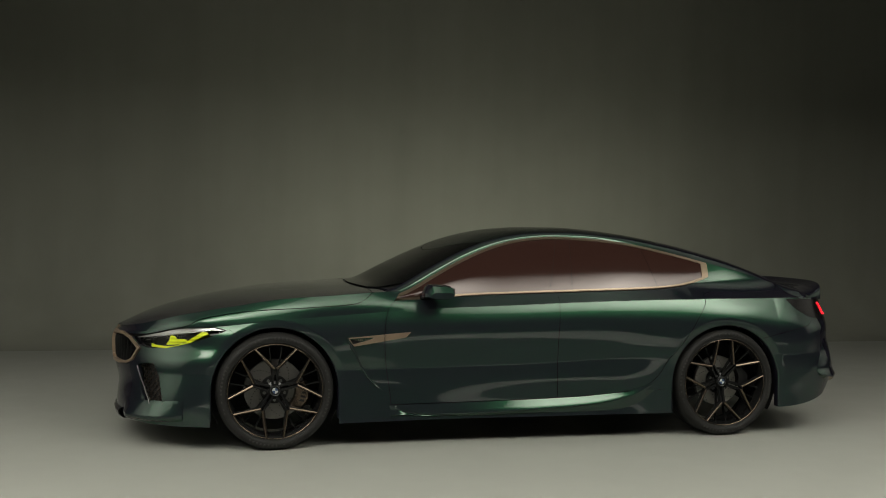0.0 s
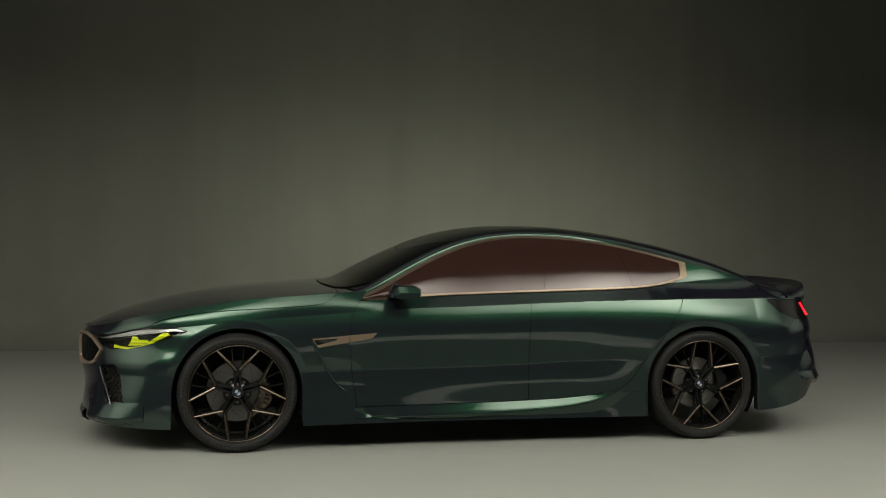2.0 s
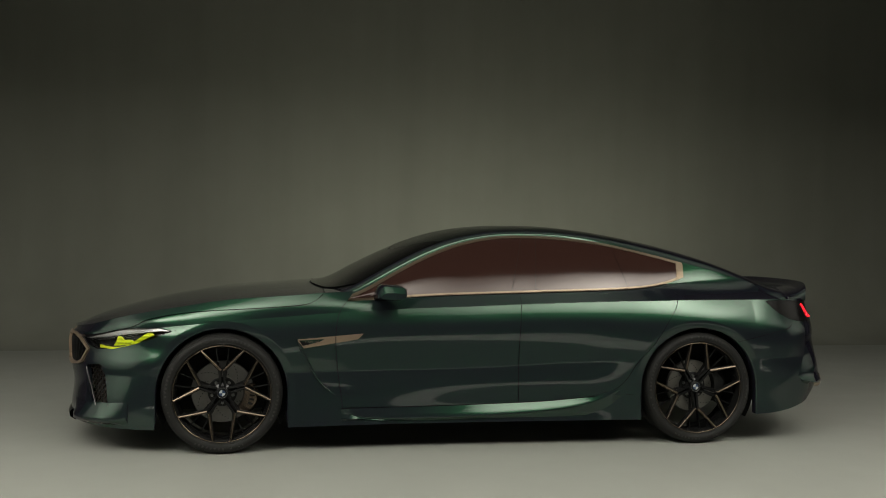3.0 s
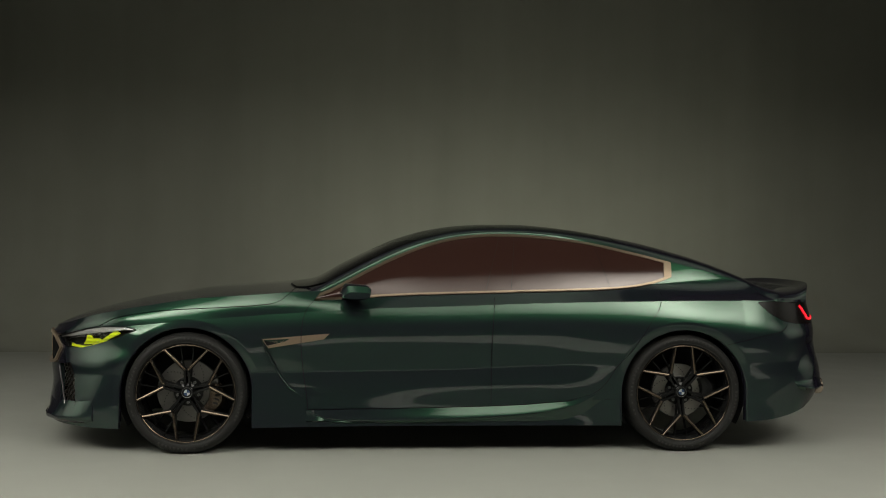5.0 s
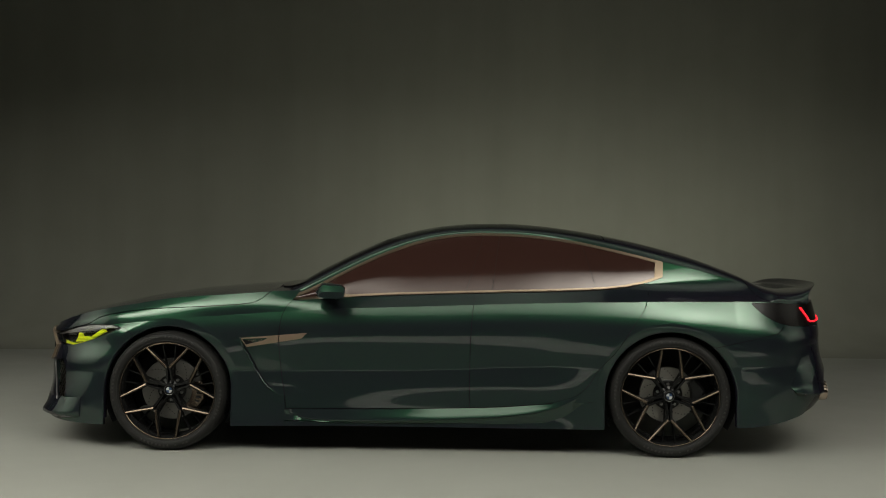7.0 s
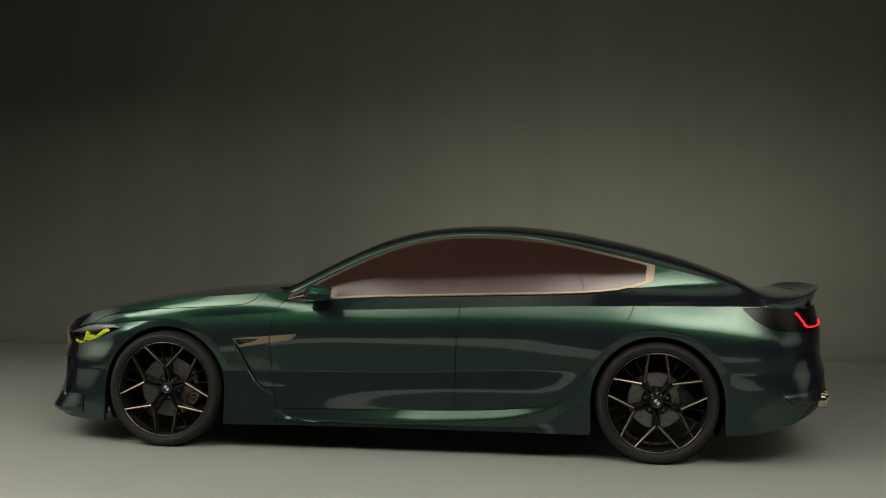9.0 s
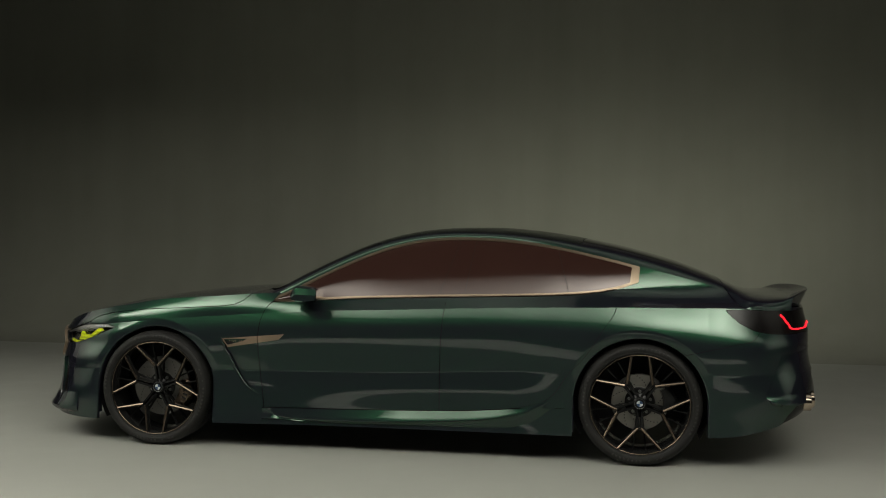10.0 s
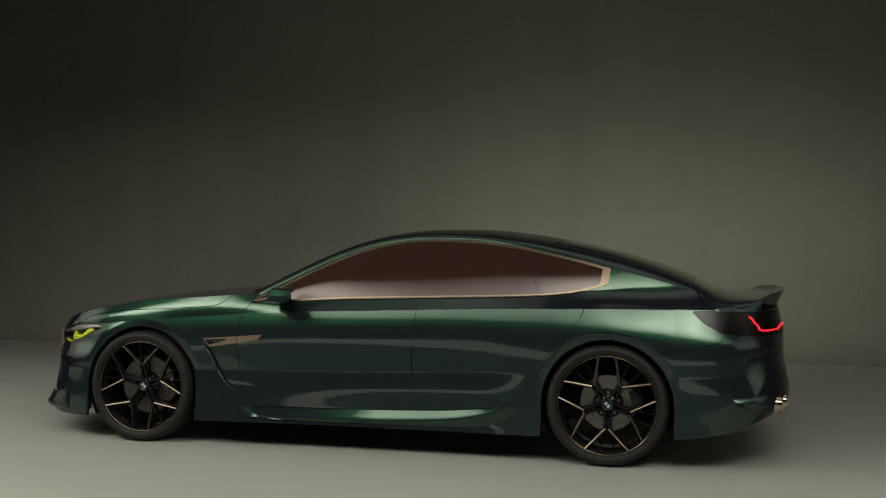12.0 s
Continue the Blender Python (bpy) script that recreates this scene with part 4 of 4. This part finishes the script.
def skirt(side):
    bm = bmesh.new()
    last = None
    for x in np.linspace(-0.80, 1.0, 91).tolist():
        top = min(float(DOOR_BOTTOM(x)), 0.318) - GAP if x < 0.8 else float(np.interp(x, [0.8, 1.0], [0.312, 0.372]))
        low = float(SKIRT_LOW(x))
        h = max(top - low, 0.001)
        grow = 0.8 * min(1, h / 0.06) * (1 - max(0, (x - 0.6) / 0.4) ** 2) * float(np.interp(x, [-0.8, -0.68, 0.1], [0, 0.3, 1]))
        y0 = float(spot(x, top)[0].y)
        y1 = float(spot(x, 0.17)[0].y) + 0.02 * max(0, (x - 0.55) / 0.45)
        ring = []
        for f, o in ((0.0, -0.015), (0.0, 0.0), (0.25, 0.010), (0.6, 0.0245), (0.9, 0.038), (1.0, 0.040), (1.06, 0.036), (1.10, 0.022)):
            ring.append(bm.verts.new((x, y0 - o * grow, top - h * f)))
        ring.append(bm.verts.new((x, y1 - 0.002, min(low - 0.012, 0.20))))
        ring.append(bm.verts.new((x, y1 + 0.03, 0.166)))
        if last:
            for i in range(len(ring) - 1):
                bm.faces.new((last[i], last[i + 1], ring[i + 1], ring[i]))
        last = ring
    return part("side_skirt", flip_y(bm, side), PAINT, car, angle=50)


for side in near_far:
    skirt(side)
    panel("sill", body_surface, (-0.81, 1.15, 0.0, 1.9), (80, 24), [lambda x, y, z: DOOR_BOTTOM(x) - GAP - z, lambda x, y, z: 1.12 - x], PAINT, car, side=side, out=-0.004)

# nose: grille, intakes, splitter
for side in near_far:
    frame_ring = panel("grille", body_surface, (-2.75, -2.1, 2.8, 7.4), (110, 90), [lambda x, y, z: KIDNEY(np.abs(y), z), lambda x, y, z: 0.015 - KIDNEY(np.abs(y), z)], GRILLE, car, "bronze kidney-shaped grille frame", side=side, out=0.014, flange=0.05)
    panel("grille_back", body_surface, (-2.75, -2.1, 2.8, 7.4), (50, 40), [lambda x, y, z: KIDNEY(np.abs(y), z)], BLACK, frame_ring, "", side=side, out=-0.05, flange=0)
    for n in range(9):
        y = 0.085 + n * 0.05
        zs = [z for z in np.linspace(0.47, 0.69, 45).tolist() if KIDNEY(y, z) > 0.012]
        got = [spot(None, z, y, -0.02) for z in zs[:: max(1, len(zs) // 8)]]
        part("grille_bar", flip_y(sweep([g[0] for g in got], [g[1] for g in got], 0.008, 0.03), side), BLACK_GLOSS, frame_ring)
    back = panel("air_intake", body_surface, (-2.55, -1.9, 0.5, 4.2), (50, 60), [lambda x, y, z: INTAKE(x, z) + 0.003], BLACK, car, "black mesh air intake", side=side, out=-0.045, flange=0)
    bm = bmesh.new()
    for row in range(15):
        for col in range(6):
            x, z = -2.35 + col * 0.028 + (row % 2) * 0.014, 0.245 + row * 0.019
            if INTAKE(x, z) < 0.004:
                continue
            p, nn = spot(x, z, out=-0.022)
            for a in (30, 90, 150):
                d = Vector((math.cos(radians(a)) * 0.9, 0, math.sin(radians(a))))
                d = (d - nn * d.dot(nn)).normalized()
                e = d.cross(nn)
                vs = [bm.verts.new(p + d * u * 0.012 + e * v * 0.0022 + nn * w) for u, v, w in ((-1, -1, 0), (1, -1, 0), (1, 1, 0), (-1, 1, 0), (-1, -1, -0.008), (1, -1, -0.008), (1, 1, -0.008), (-1, 1, -0.008))]
                for f in ((0, 1, 2, 3), (0, 4, 5, 1), (1, 5, 6, 2), (2, 6, 7, 3), (3, 7, 4, 0)):
                    bm.faces.new([vs[i] for i in f])
    part("mesh", flip_y(bm, side), MESH, back, "black honeycomb mesh")
    strip("intake_edge", smooth_line([(-2.346, 0.485), (-2.31, 0.39), (-2.27, 0.29), (-2.245, 0.246), (-2.205, 0.246), (-2.187, 0.285)], 24), 0.007, 0.008, DARK_STEEL, car, "thin satin steel intake edge", side, 0.002)
    # lower winglet
    bm = bmesh.new()
    last = None
    for n, (x, z) in enumerate(smooth_line([(-2.425, 0.195), (-2.36, 0.20), (-2.25, 0.207), (-2.15, 0.215), (-2.07, 0.228)], 30)):
        p, nn = spot(x, z)
        nn = Vector((nn.x, nn.y, 0)).normalized()
        t = n / 30
        out, up = 0.046 * min(1, 0.25 + t * 4) * (1 - 0.8 * t * t), 0.062 - 0.006 * t
        ring = [bm.verts.new(p + nn * o * out + Vector((0, 0, dz))) for o, dz in ((-0.3, up + 0.03), (0.05, up + 0.01), (0.4, up * 0.62), (0.92, 0.004), (1.0, -0.006), (0.97, -0.018), (0.6, -0.03), (-0.4, -0.045))]
        if last:
            for i in range(len(ring) - 1):
                bm.faces.new((last[i], last[i + 1], ring[i + 1], ring[i]))
        last = ring
    bm.faces.new(last)
    part("winglet", flip_y(bm, side), PAINT, car, angle=50)

bm = bmesh.new()
last = None
for n in range(33):
    y = -0.42 + 0.84 * n / 32
    x = -2.45 + 0.30 * abs(y) ** 2.2
    ring = [bm.verts.new((x + dx, y, z)) for dx, z in ((0.10, 0.225), (0.0, 0.220), (-0.05, 0.20), (-0.065, 0.18), (-0.06, 0.155), (-0.03, 0.135), (0.10, 0.13))]
    if last:
        for i in range(len(ring) - 1):
            bm.faces.new((last[i], last[i + 1], ring[i + 1], ring[i]))
    last = ring
part("front_splitter", bm, PAINT, car)
p, nn = spot(None, 0.712, 0.001, 0.004)
bm = bmesh.new()
bmesh.ops.create_cone(bm, segments=32, radius1=0.03, radius2=0.027, depth=0.01, cap_ends=True)
badge = part("nose_badge", bm, STEEL, car, "small round chrome badge")
badge.matrix_local = Matrix.Translation((-2.432, 0, 0.712)) @ Vector((-0.75, 0, 0.66)).to_track_quat("Z", "Y").to_matrix().to_4x4()


# boot lid with its spoiler lip
def boot_lid():
    """The lid leaves the cabin's shape at its shut line and rises to a lip at its end."""
    top = gentle((0, 1.06), (0.3, 1.008), (0.6, 0.985), (0.82, 0.991), (1, 1.026))
    n = 24
    q = np.concatenate([np.linspace(0.8, 3.0, 13)[:-1], np.linspace(3.0, 5.0, 13)])
    foot = gentle((0, 0.815), (0.4, 0.78), (0.75, 0.72), (1, 0.665))
    xs = np.full(q.shape, 2.05)
    for _ in range(6):
        xs = BOOT_CUT(cabin_surface(xs, q)[:, 2]) + GAP
    edge = cabin_surface(xs, q)
    half = []
    for i in range(33):
        u = i / 32
        k = min(1, u / 0.45)
        k = k * k * (3 - 2 * k)
        row = []
        for j in range(n + 1):
            phi = (1 - j / n) * math.pi / 2
            y = float(foot(u)) * math.sin(phi) ** 0.5
            z = 0.928 - 0.016 * u
            z += (float(top(u)) - z) * math.cos(phi) ** 0.42 if j else 0
            xe = 2.565 - 0.17 * (y / 0.66) ** 2.2
            x0, y0, z0 = edge[j]
            row.append((x0 + (xe - x0) * u, -(-y0 * (1 - k) + y * k), z0 * (1 - k) + z * k + (1 - k) * (float(top(u)) - float(top(0))) * (z0 - 0.93) / 0.13))
        half.append(row)
    bm = bmesh.new()
    rows = [[bm.verts.new(p) for p in row] + [bm.verts.new((p[0], -p[1], p[2])) for p in row[-2::-1]] for row in half]
    for dx, k in ((0.003, 0.95), (-0.003, 0.86), (-0.025, 0.45), (-0.05, 0.0)):
        rows.append([bm.verts.new((v.co.x + dx, v.co.y * (1 - 0.02 * (1 - k)), 0.905 + (v.co.z - 0.905) * k)) for v in rows[32]])
    for a, b in zip(rows, rows[1:]):
        for j in range(2 * n):
            bm.faces.new((a[j], a[j + 1], b[j + 1], b[j]))
    return part("boot_lid", bm, PAINT, car, "", angle=40)


def fin_surface(s, q):
    """The bumper's corner panel: it leans out towards its foot."""
    p = body_surface(s, q)
    edge = np.interp(p[:, 2], [0.42, 0.445, 0.54, 0.66], [2.228, 2.230, 2.272, 2.322])
    run, ledge = np.clip((p[:, 0] - edge) / 0.14, 0, 1), np.clip((0.445 - p[:, 2]) / 0.06, 0, 1)
    out = -0.014 + 0.034 * run * np.clip((0.70 - p[:, 2]) / 0.15, 0, 1) + 0.030 * ledge**2
    p[:, 0] += out * 0.1
    p[:, 1] -= out * 0.95
    return p


boot_lid()
for side in near_far:
    for y, z in ((0.50, 0.365), (0.615, 0.365)):
        bm = bmesh.new()
        rings = []
        for r, dx in ((0.035, -0.10), (0.043, 0.0), (0.046, 0.016), (0.050, 0.018), (0.053, 0.010), (0.053, -0.12)):
            rings.append([bm.verts.new((2.535 + dx - (y - 0.5) * 0.3, -(y + r * 1.08 * math.cos(2 * math.pi * i / 40)) * side, z + r * math.sin(2 * math.pi * i / 40))) for i in range(40)])
        for a, b in zip(rings, rings[1:]):
            for i in range(40):
                bm.faces.new((a[i], a[(i + 1) % 40], b[(i + 1) % 40], b[i]))
        bm.faces.new(rings[0])
        part("exhaust_tip", bm, EXHAUST, car, "polished bronze exhaust tip")
    panel("bumper_corner", fin_surface, (2.0, 2.75, 0.8, 4.6), (70, 70), [lambda x, y, z: CORNER_FIN(x, z), lambda x, y, z: -DIFFUSER(np.abs(y), z)], PAINT, car, side=side, out=0.004, flange=0.03)


# door mirrors
def mirror(side):
    bm = bmesh.new()
    rings = []
    for y, x0, x1, z0, z1, k in ((-0.875, -0.565, -0.475, 0.945, 1.002, 0.7), (-0.89, -0.59, -0.452, 0.932, 1.016, 0.9), (-0.94, -0.607, -0.435, 0.926, 1.028, 1), (-1.0, -0.600, -0.424, 0.929, 1.026, 1), (-1.034, -0.588, -0.420, 0.934, 1.017, 1), (-1.056, -0.575, -0.422, 0.940, 0.980, 0.9)):
        ring = []
        zc, xc = (z0 + z1) / 2, (x0 + x1) / 2
        for u, v in ((-1, -0.15), (-0.84, 0.5), (-0.6, 1), (0.1, 0.95), (0.8, 0.84), (1, 0.5), (0.95, -0.55), (0.6, -1), (0.0, -1), (-0.6, -0.9), (-0.97, -0.6)):
            ring.append(bm.verts.new((xc + u * (x1 - x0) / 2, y, zc + v * (z1 - z0) / 2)))
        rings.append(ring)
    for a, b in zip(rings, rings[1:]):
        for i in range(11):
            bm.faces.new((a[i], a[(i + 1) % 11], b[(i + 1) % 11], b[i]))
    bm.faces.new(rings[0])
    bm.faces.new(rings[-1])
    bmesh.ops.bevel(bm, geom=[e for e in bm.edges if e.is_manifold and e.calc_face_angle() > 0.6], offset=0.004, segments=2, affect="EDGES")
    body = part("door_mirror", flip_y(bm, side), PAINT, car, "green angular door mirror", angle=28)
    bm = bmesh.new()
    rings = []
    for y, x0, x1, z0, z1 in ((-0.835, -0.60, -0.48, 0.915, 0.945), (-0.86, -0.59, -0.49, 0.925, 0.955), (-0.90, -0.575, -0.50, 0.940, 0.968), (-0.93, -0.56, -0.50, 0.948, 0.972)):
        rings.append([bm.verts.new((x, y, z)) for x, z in ((x0, z0), (x0, z1), (x1, z1), (x1, z0))])
    for a, b in zip(rings, rings[1:]):
        for i in range(4):
            bm.faces.new((a[i], a[(i + 1) % 4], b[(i + 1) % 4], b[i]))
    bmesh.ops.bevel(bm, geom=[e for e in bm.edges if e.is_manifold], offset=0.003, segments=2, affect="EDGES")
    part("stalk", flip_y(bm, side), BLACK_GLOSS, body, "gloss black stalk")
    bm = bmesh.new()
    vs = [bm.verts.new(p) for p in ((-0.4175, -0.90, 0.953), (-0.4175, -1.045, 0.958), (-0.4175, -1.045, 1.004), (-0.4175, -0.90, 1.008))]
    bm.faces.new(vs)
    part("mirror_glass", flip_y(bm, side), STEEL, body, "mirror glass", smooth=False)


for side in near_far:
    mirror(side)


# underside and wheel wells
bm = bmesh.new()
bmesh.ops.create_cube(bm, size=1)
for v in bm.verts:
    v.co = (v.co.x * 2.16, v.co.y * 1.70, 0.185 + v.co.z * 0.03)
part("underbody", bm, BLACK, car, "flat black underbody", smooth=False)
for x0, x1, y in ((-2.2, -1.0, 0.60), (1.0, 2.2, 0.60)):
    bm = bmesh.new()
    bmesh.ops.create_cube(bm, size=1)
    for v in bm.verts:
        v.co = ((x0 + x1) / 2 + v.co.x * (x1 - x0), v.co.y * y * 2, 0.42 + v.co.z * 0.40)
    part("axle_bay", bm, BLACK, car, "black axle bay", smooth=False)


def wheel_well(cx, side):
    bm = bmesh.new()
    last = None
    for n in range(41):
        a = radians(-30 + n * 240 / 40)
        now = [bm.verts.new((cx + 0.398 * math.cos(a), y, HUB_Z + 0.398 * math.sin(a))) for y in (-0.895, -0.62)]
        now.append(bm.verts.new((cx + 0.1 * math.cos(a), -0.62, HUB_Z + 0.1 * math.sin(a))))
        if last:
            for i in (0, 1):
                bm.faces.new((last[i], last[i + 1], now[i + 1], now[i]))
        last = now
    part("wheel_well", flip_y(bm, side), BLACK, car, "black wheel housing")


# wheels
def lathe(profile, seg=72):
    """Turns (radius, y) pairs about the y axis."""
    bm = bmesh.new()
    rings = [[bm.verts.new((r * math.cos(2 * math.pi * i / seg), y, r * math.sin(2 * math.pi * i / seg))) for i in range(seg)] for r, y in profile]
    for a, b in zip(rings, rings[1:]):
        for i in range(seg):
            j = (i + 1) % seg
            bm.faces.new((a[i], a[j], b[j], b[i]))
    return bm


def bar(bm, a, b, wa, wb, ya, yb, thick, chamfer=0.3, ridge=False):
    """A tapered bar in the wheel's plane from (radius, degrees) a to b; its face is at y = ya to yb."""
    pa, pb = (Vector((r * math.cos(radians(t)), 0, r * math.sin(radians(t)))) for r, t in (a, b))
    side_v = (pb - pa).normalized().cross(Vector((0, 1, 0)))
    rings = []
    for p, w, y in ((pa, wa, ya), (pb, wb, yb)):
        rings.append([bm.verts.new(p + side_v * w * u + Vector((0, y + thick * v, 0))) for u, v in (((-0.5, 1), (-0.5, 0.45), (0.0, 0), (0.5, 0.45), (0.5, 1)) if ridge else ((-0.5, 1), (-0.5, chamfer), (-0.5 + chamfer * 0.6, 0), (0.5 - chamfer * 0.6, 0), (0.5, chamfer), (0.5, 1)))])
    for i in range(len(rings[0])):
        j = (i + 1) % len(rings[0])
        bm.faces.new((rings[0][i], rings[0][j], rings[1][j], rings[1][i]))
    bm.faces.new(rings[0])
    bm.faces.new(rings[1])
    return bm


def wheel(turn, front):
    """A wheel whose outer face looks towards -y, with brake disc and caliper."""
    rim = part("wheel", lathe([(0.276, 0.040), (0.284, 0.012), (0.288, 0.003), (0.291, 0.002), (0.294, 0.0), (0.298, 0.002), (0.299, 0.012), (0.288, 0.02), (0.274, 0.05), (0.268, 0.20), (0.29, 0.235), (0.285, 0.24)], 96), BLACK_GLOSS, car, "black alloy wheel with bronze-edged forked spokes")
    part("rim_edge", lathe([(0.2885, 0.0015), (0.291, -0.0005), (0.2935, 0.0005)], 96), DARK_BRONZE, rim, "bronze rim edge")
    part("tyre", lathe([(0.292, 0.012), (0.2985, -0.002), (0.301, -0.007), (0.306, -0.010), (0.308, -0.0085), (0.316, -0.0135), (0.330, -0.0145), (0.342, -0.009), (0.3435, -0.0065), (0.346, -0.006), (0.353, 0.004), (0.3585, 0.018), (0.3612, 0.035), (0.362, 0.060), (0.355, 0.061), (0.355, 0.068), (0.362, 0.069), (0.362, 0.115), (0.355, 0.116), (0.355, 0.126), (0.362, 0.127), (0.362, 0.175), (0.355, 0.176), (0.355, 0.184), (0.362, 0.185), (0.361, 0.21), (0.355, 0.24), (0.335, 0.258), (0.300, 0.25), (0.292, 0.235)], 120), RUBBER, rim, "black low-profile tyre")
    marks = bmesh.new()
    for start in (62, 152, 242, 332):
        for n in range(13):
            if n in (8, 10):
                continue
            a = radians(start + n * 4.2)
            tall = 0.006 if n < 8 else 0.004
            vs = [marks.verts.new(((0.330 + dr * tall) * math.cos(a + da * 0.016), y, (0.330 + dr * tall) * math.sin(a + da * 0.016))) for y in (-0.0165, -0.012) for dr, da in ((-1, -1), (1, -1), (1, 1), (-1, 1))]
            for f in ((0, 1, 2, 3), (0, 4, 5, 1), (1, 5, 6, 2), (2, 6, 7, 3), (3, 7, 4, 0)):
                marks.faces.new([vs[i] for i in f])
    tagged(part("sidewall_lettering", marks, MARKS, rim, "grey raised marks on the tyre wall", smooth=False), kind="stuff")
    for n in range(5):
        c = turn + 90 + 72 * n
        for d in (-1, 1):
            bm = bar(bmesh.new(), (0.135, c + d * 2.5), (0.290, c + d * 26), 0.024, 0.020, 0.020, 0.003, 0.03)
            bar(bm, (0.040, c + d * 22), (0.142, c + d * 4), 0.016, 0.018, 0.058, 0.021, 0.03)
            part("spoke", bm, BLACK_GLOSS, rim, "", angle=25)
            part("spoke_face", bar(bmesh.new(), (0.140, c + d * 3.2), (0.288, c + d * 25.8), 0.014, 0.011, 0.0145, -0.0025, 0.008, 0.3, True), DARK_BRONZE, rim, "bronze spoke face", angle=25)
            part("rear_spoke", bar(bmesh.new(), (0.07, c + d * 12), (0.277, c + d * 8), 0.012, 0.009, 0.085, 0.045, 0.02), BLACK_GLOSS, rim, "", angle=25)
        bm = bmesh.new()
        bmesh.ops.create_cone(bm, segments=6, radius1=0.010, radius2=0.009, depth=0.02, cap_ends=True)
        bolt = part("wheel_bolt", bm, DARK_STEEL, rim, "dark steel wheel bolt", smooth=False)
        bolt.matrix_local = pose(0.066 * math.cos(radians(c + 36)), 0.096, 0.066 * math.sin(radians(c + 36)), 90)
    part("hub", lathe([(0.001, 0.045), (0.034, 0.045), (0.038, 0.048), (0.040, 0.062), (0.056, 0.072), (0.060, 0.11)], 48), BLACK_GLOSS, rim)
    part("hub_ring", lathe([(0.018, 0.046), (0.0185, 0.0425), (0.029, 0.0425), (0.030, 0.0432), (0.031, 0.046)], 48), BLACK_GLOSS, rim, "black hub cap ring")
    part("hub_ring_edge", lathe([(0.029, 0.0424), (0.030, 0.0418), (0.031, 0.0435)], 48), DARK_STEEL, rim, "thin steel hub cap edge")
    for n in range(4):
        bm = bmesh.new()
        bm.faces.new([bm.verts.new((0, 0.0428, 0))] + [bm.verts.new((0.0182 * math.cos(radians(90 * n + 9 * i)), 0.0428, 0.0182 * math.sin(radians(90 * n + 9 * i)))) for i in range(11)])
        part("hub_quarter", bm, ENAMEL if n % 2 else ROUNDEL, rim, "white enamel quarter" if n % 2 else "blue enamel quarter", smooth=False)
    part("disc_hat", lathe([(0.04, 0.100), (0.080, 0.102), (0.088, 0.106), (0.090, 0.112)], 48), BLACK_GLOSS, rim, "black brake disc hat")
    edge = 0.188 if front else 0.168
    disc = part("brake_disc", lathe([(0.080, 0.115), (0.084, 0.110), (0.092, 0.110), (0.094, 0.112), (edge - 0.002, 0.112), (edge, 0.115), (edge, 0.140), (0.09, 0.142)], 72), DISC if front else REAR_DISC, rim, "grey drilled brake disc")
    holes = bmesh.new()
    for n in range(60):
        a, r = 2 * math.pi * n / 60, 0.108 + 0.012 * (n % 6)
        got = bmesh.ops.create_circle(holes, segments=8, radius=0.0035, cap_ends=True, matrix=Matrix.Translation((r * math.cos(a), 0.1112, r * math.sin(a))) @ pose(0, 0, 0, 90))
    tagged(part("drill_holes", holes, BLACK, disc, "dark drilled holes", smooth=False), kind="stuff")
    mid, half, r0, r1 = (-14, 30, 0.125, 0.232) if front else (8, 24, 0.135, 0.225)
    bm = bmesh.new()
    last = None
    for n in range(13):
        a = radians(mid - half + 2 * half * n / 12)
        e = 1 - 0.12 * abs(n - 6) / 6
        ring = [bm.verts.new((r * math.cos(a), y, r * math.sin(a))) for r, y in ((r0, 0.105), (r0 + 0.008, 0.075), (r0 + 0.03, 0.066), (r1 * e - 0.02, 0.066), (r1 * e - 0.004, 0.078), (r1 * e, 0.105), (r1 * e, 0.15), (r0, 0.15))]
        if last:
            for i in range(8):
                bm.faces.new((last[i], last[(i + 1) % 8], ring[(i + 1) % 8], ring[i]))
        else:
            bm.faces.new(ring)
        last = ring
    bm.faces.new(last)
    caliper = part("brake_caliper", bm, DARK_BRONZE if front else BLACK_GLOSS, rim, "bronze brake caliper" if front else "dark brake caliper")
    if front:
        for n in range(3):
            a = radians(mid - 8 + 8 * n)
            b = bmesh.new()
            bmesh.ops.create_cube(b, size=1)
            for v in b.verts:
                v.co = (v.co.x * 0.028, v.co.y * 0.003, v.co.z * 0.012)
            mark = part("caliper_mark", b, BLACK, caliper, "dark caliper mark", smooth=False)
            mark.matrix_local = pose(0.18 * math.cos(a), 0.0655, 0.18 * math.sin(a), 0, -math.degrees(a), 0)
    return rim


for cx, front in ((-HUB_X, True), (HUB_X, False)):
    first = wheel(0 if front else 36, front)
    first.matrix_local = pose(cx, -0.93, HUB_Z)
    copy_thing(first, pose(cx, 0.93, HUB_Z, 0, 0, 180))
    for side in near_far:
        wheel_well(cx, side)
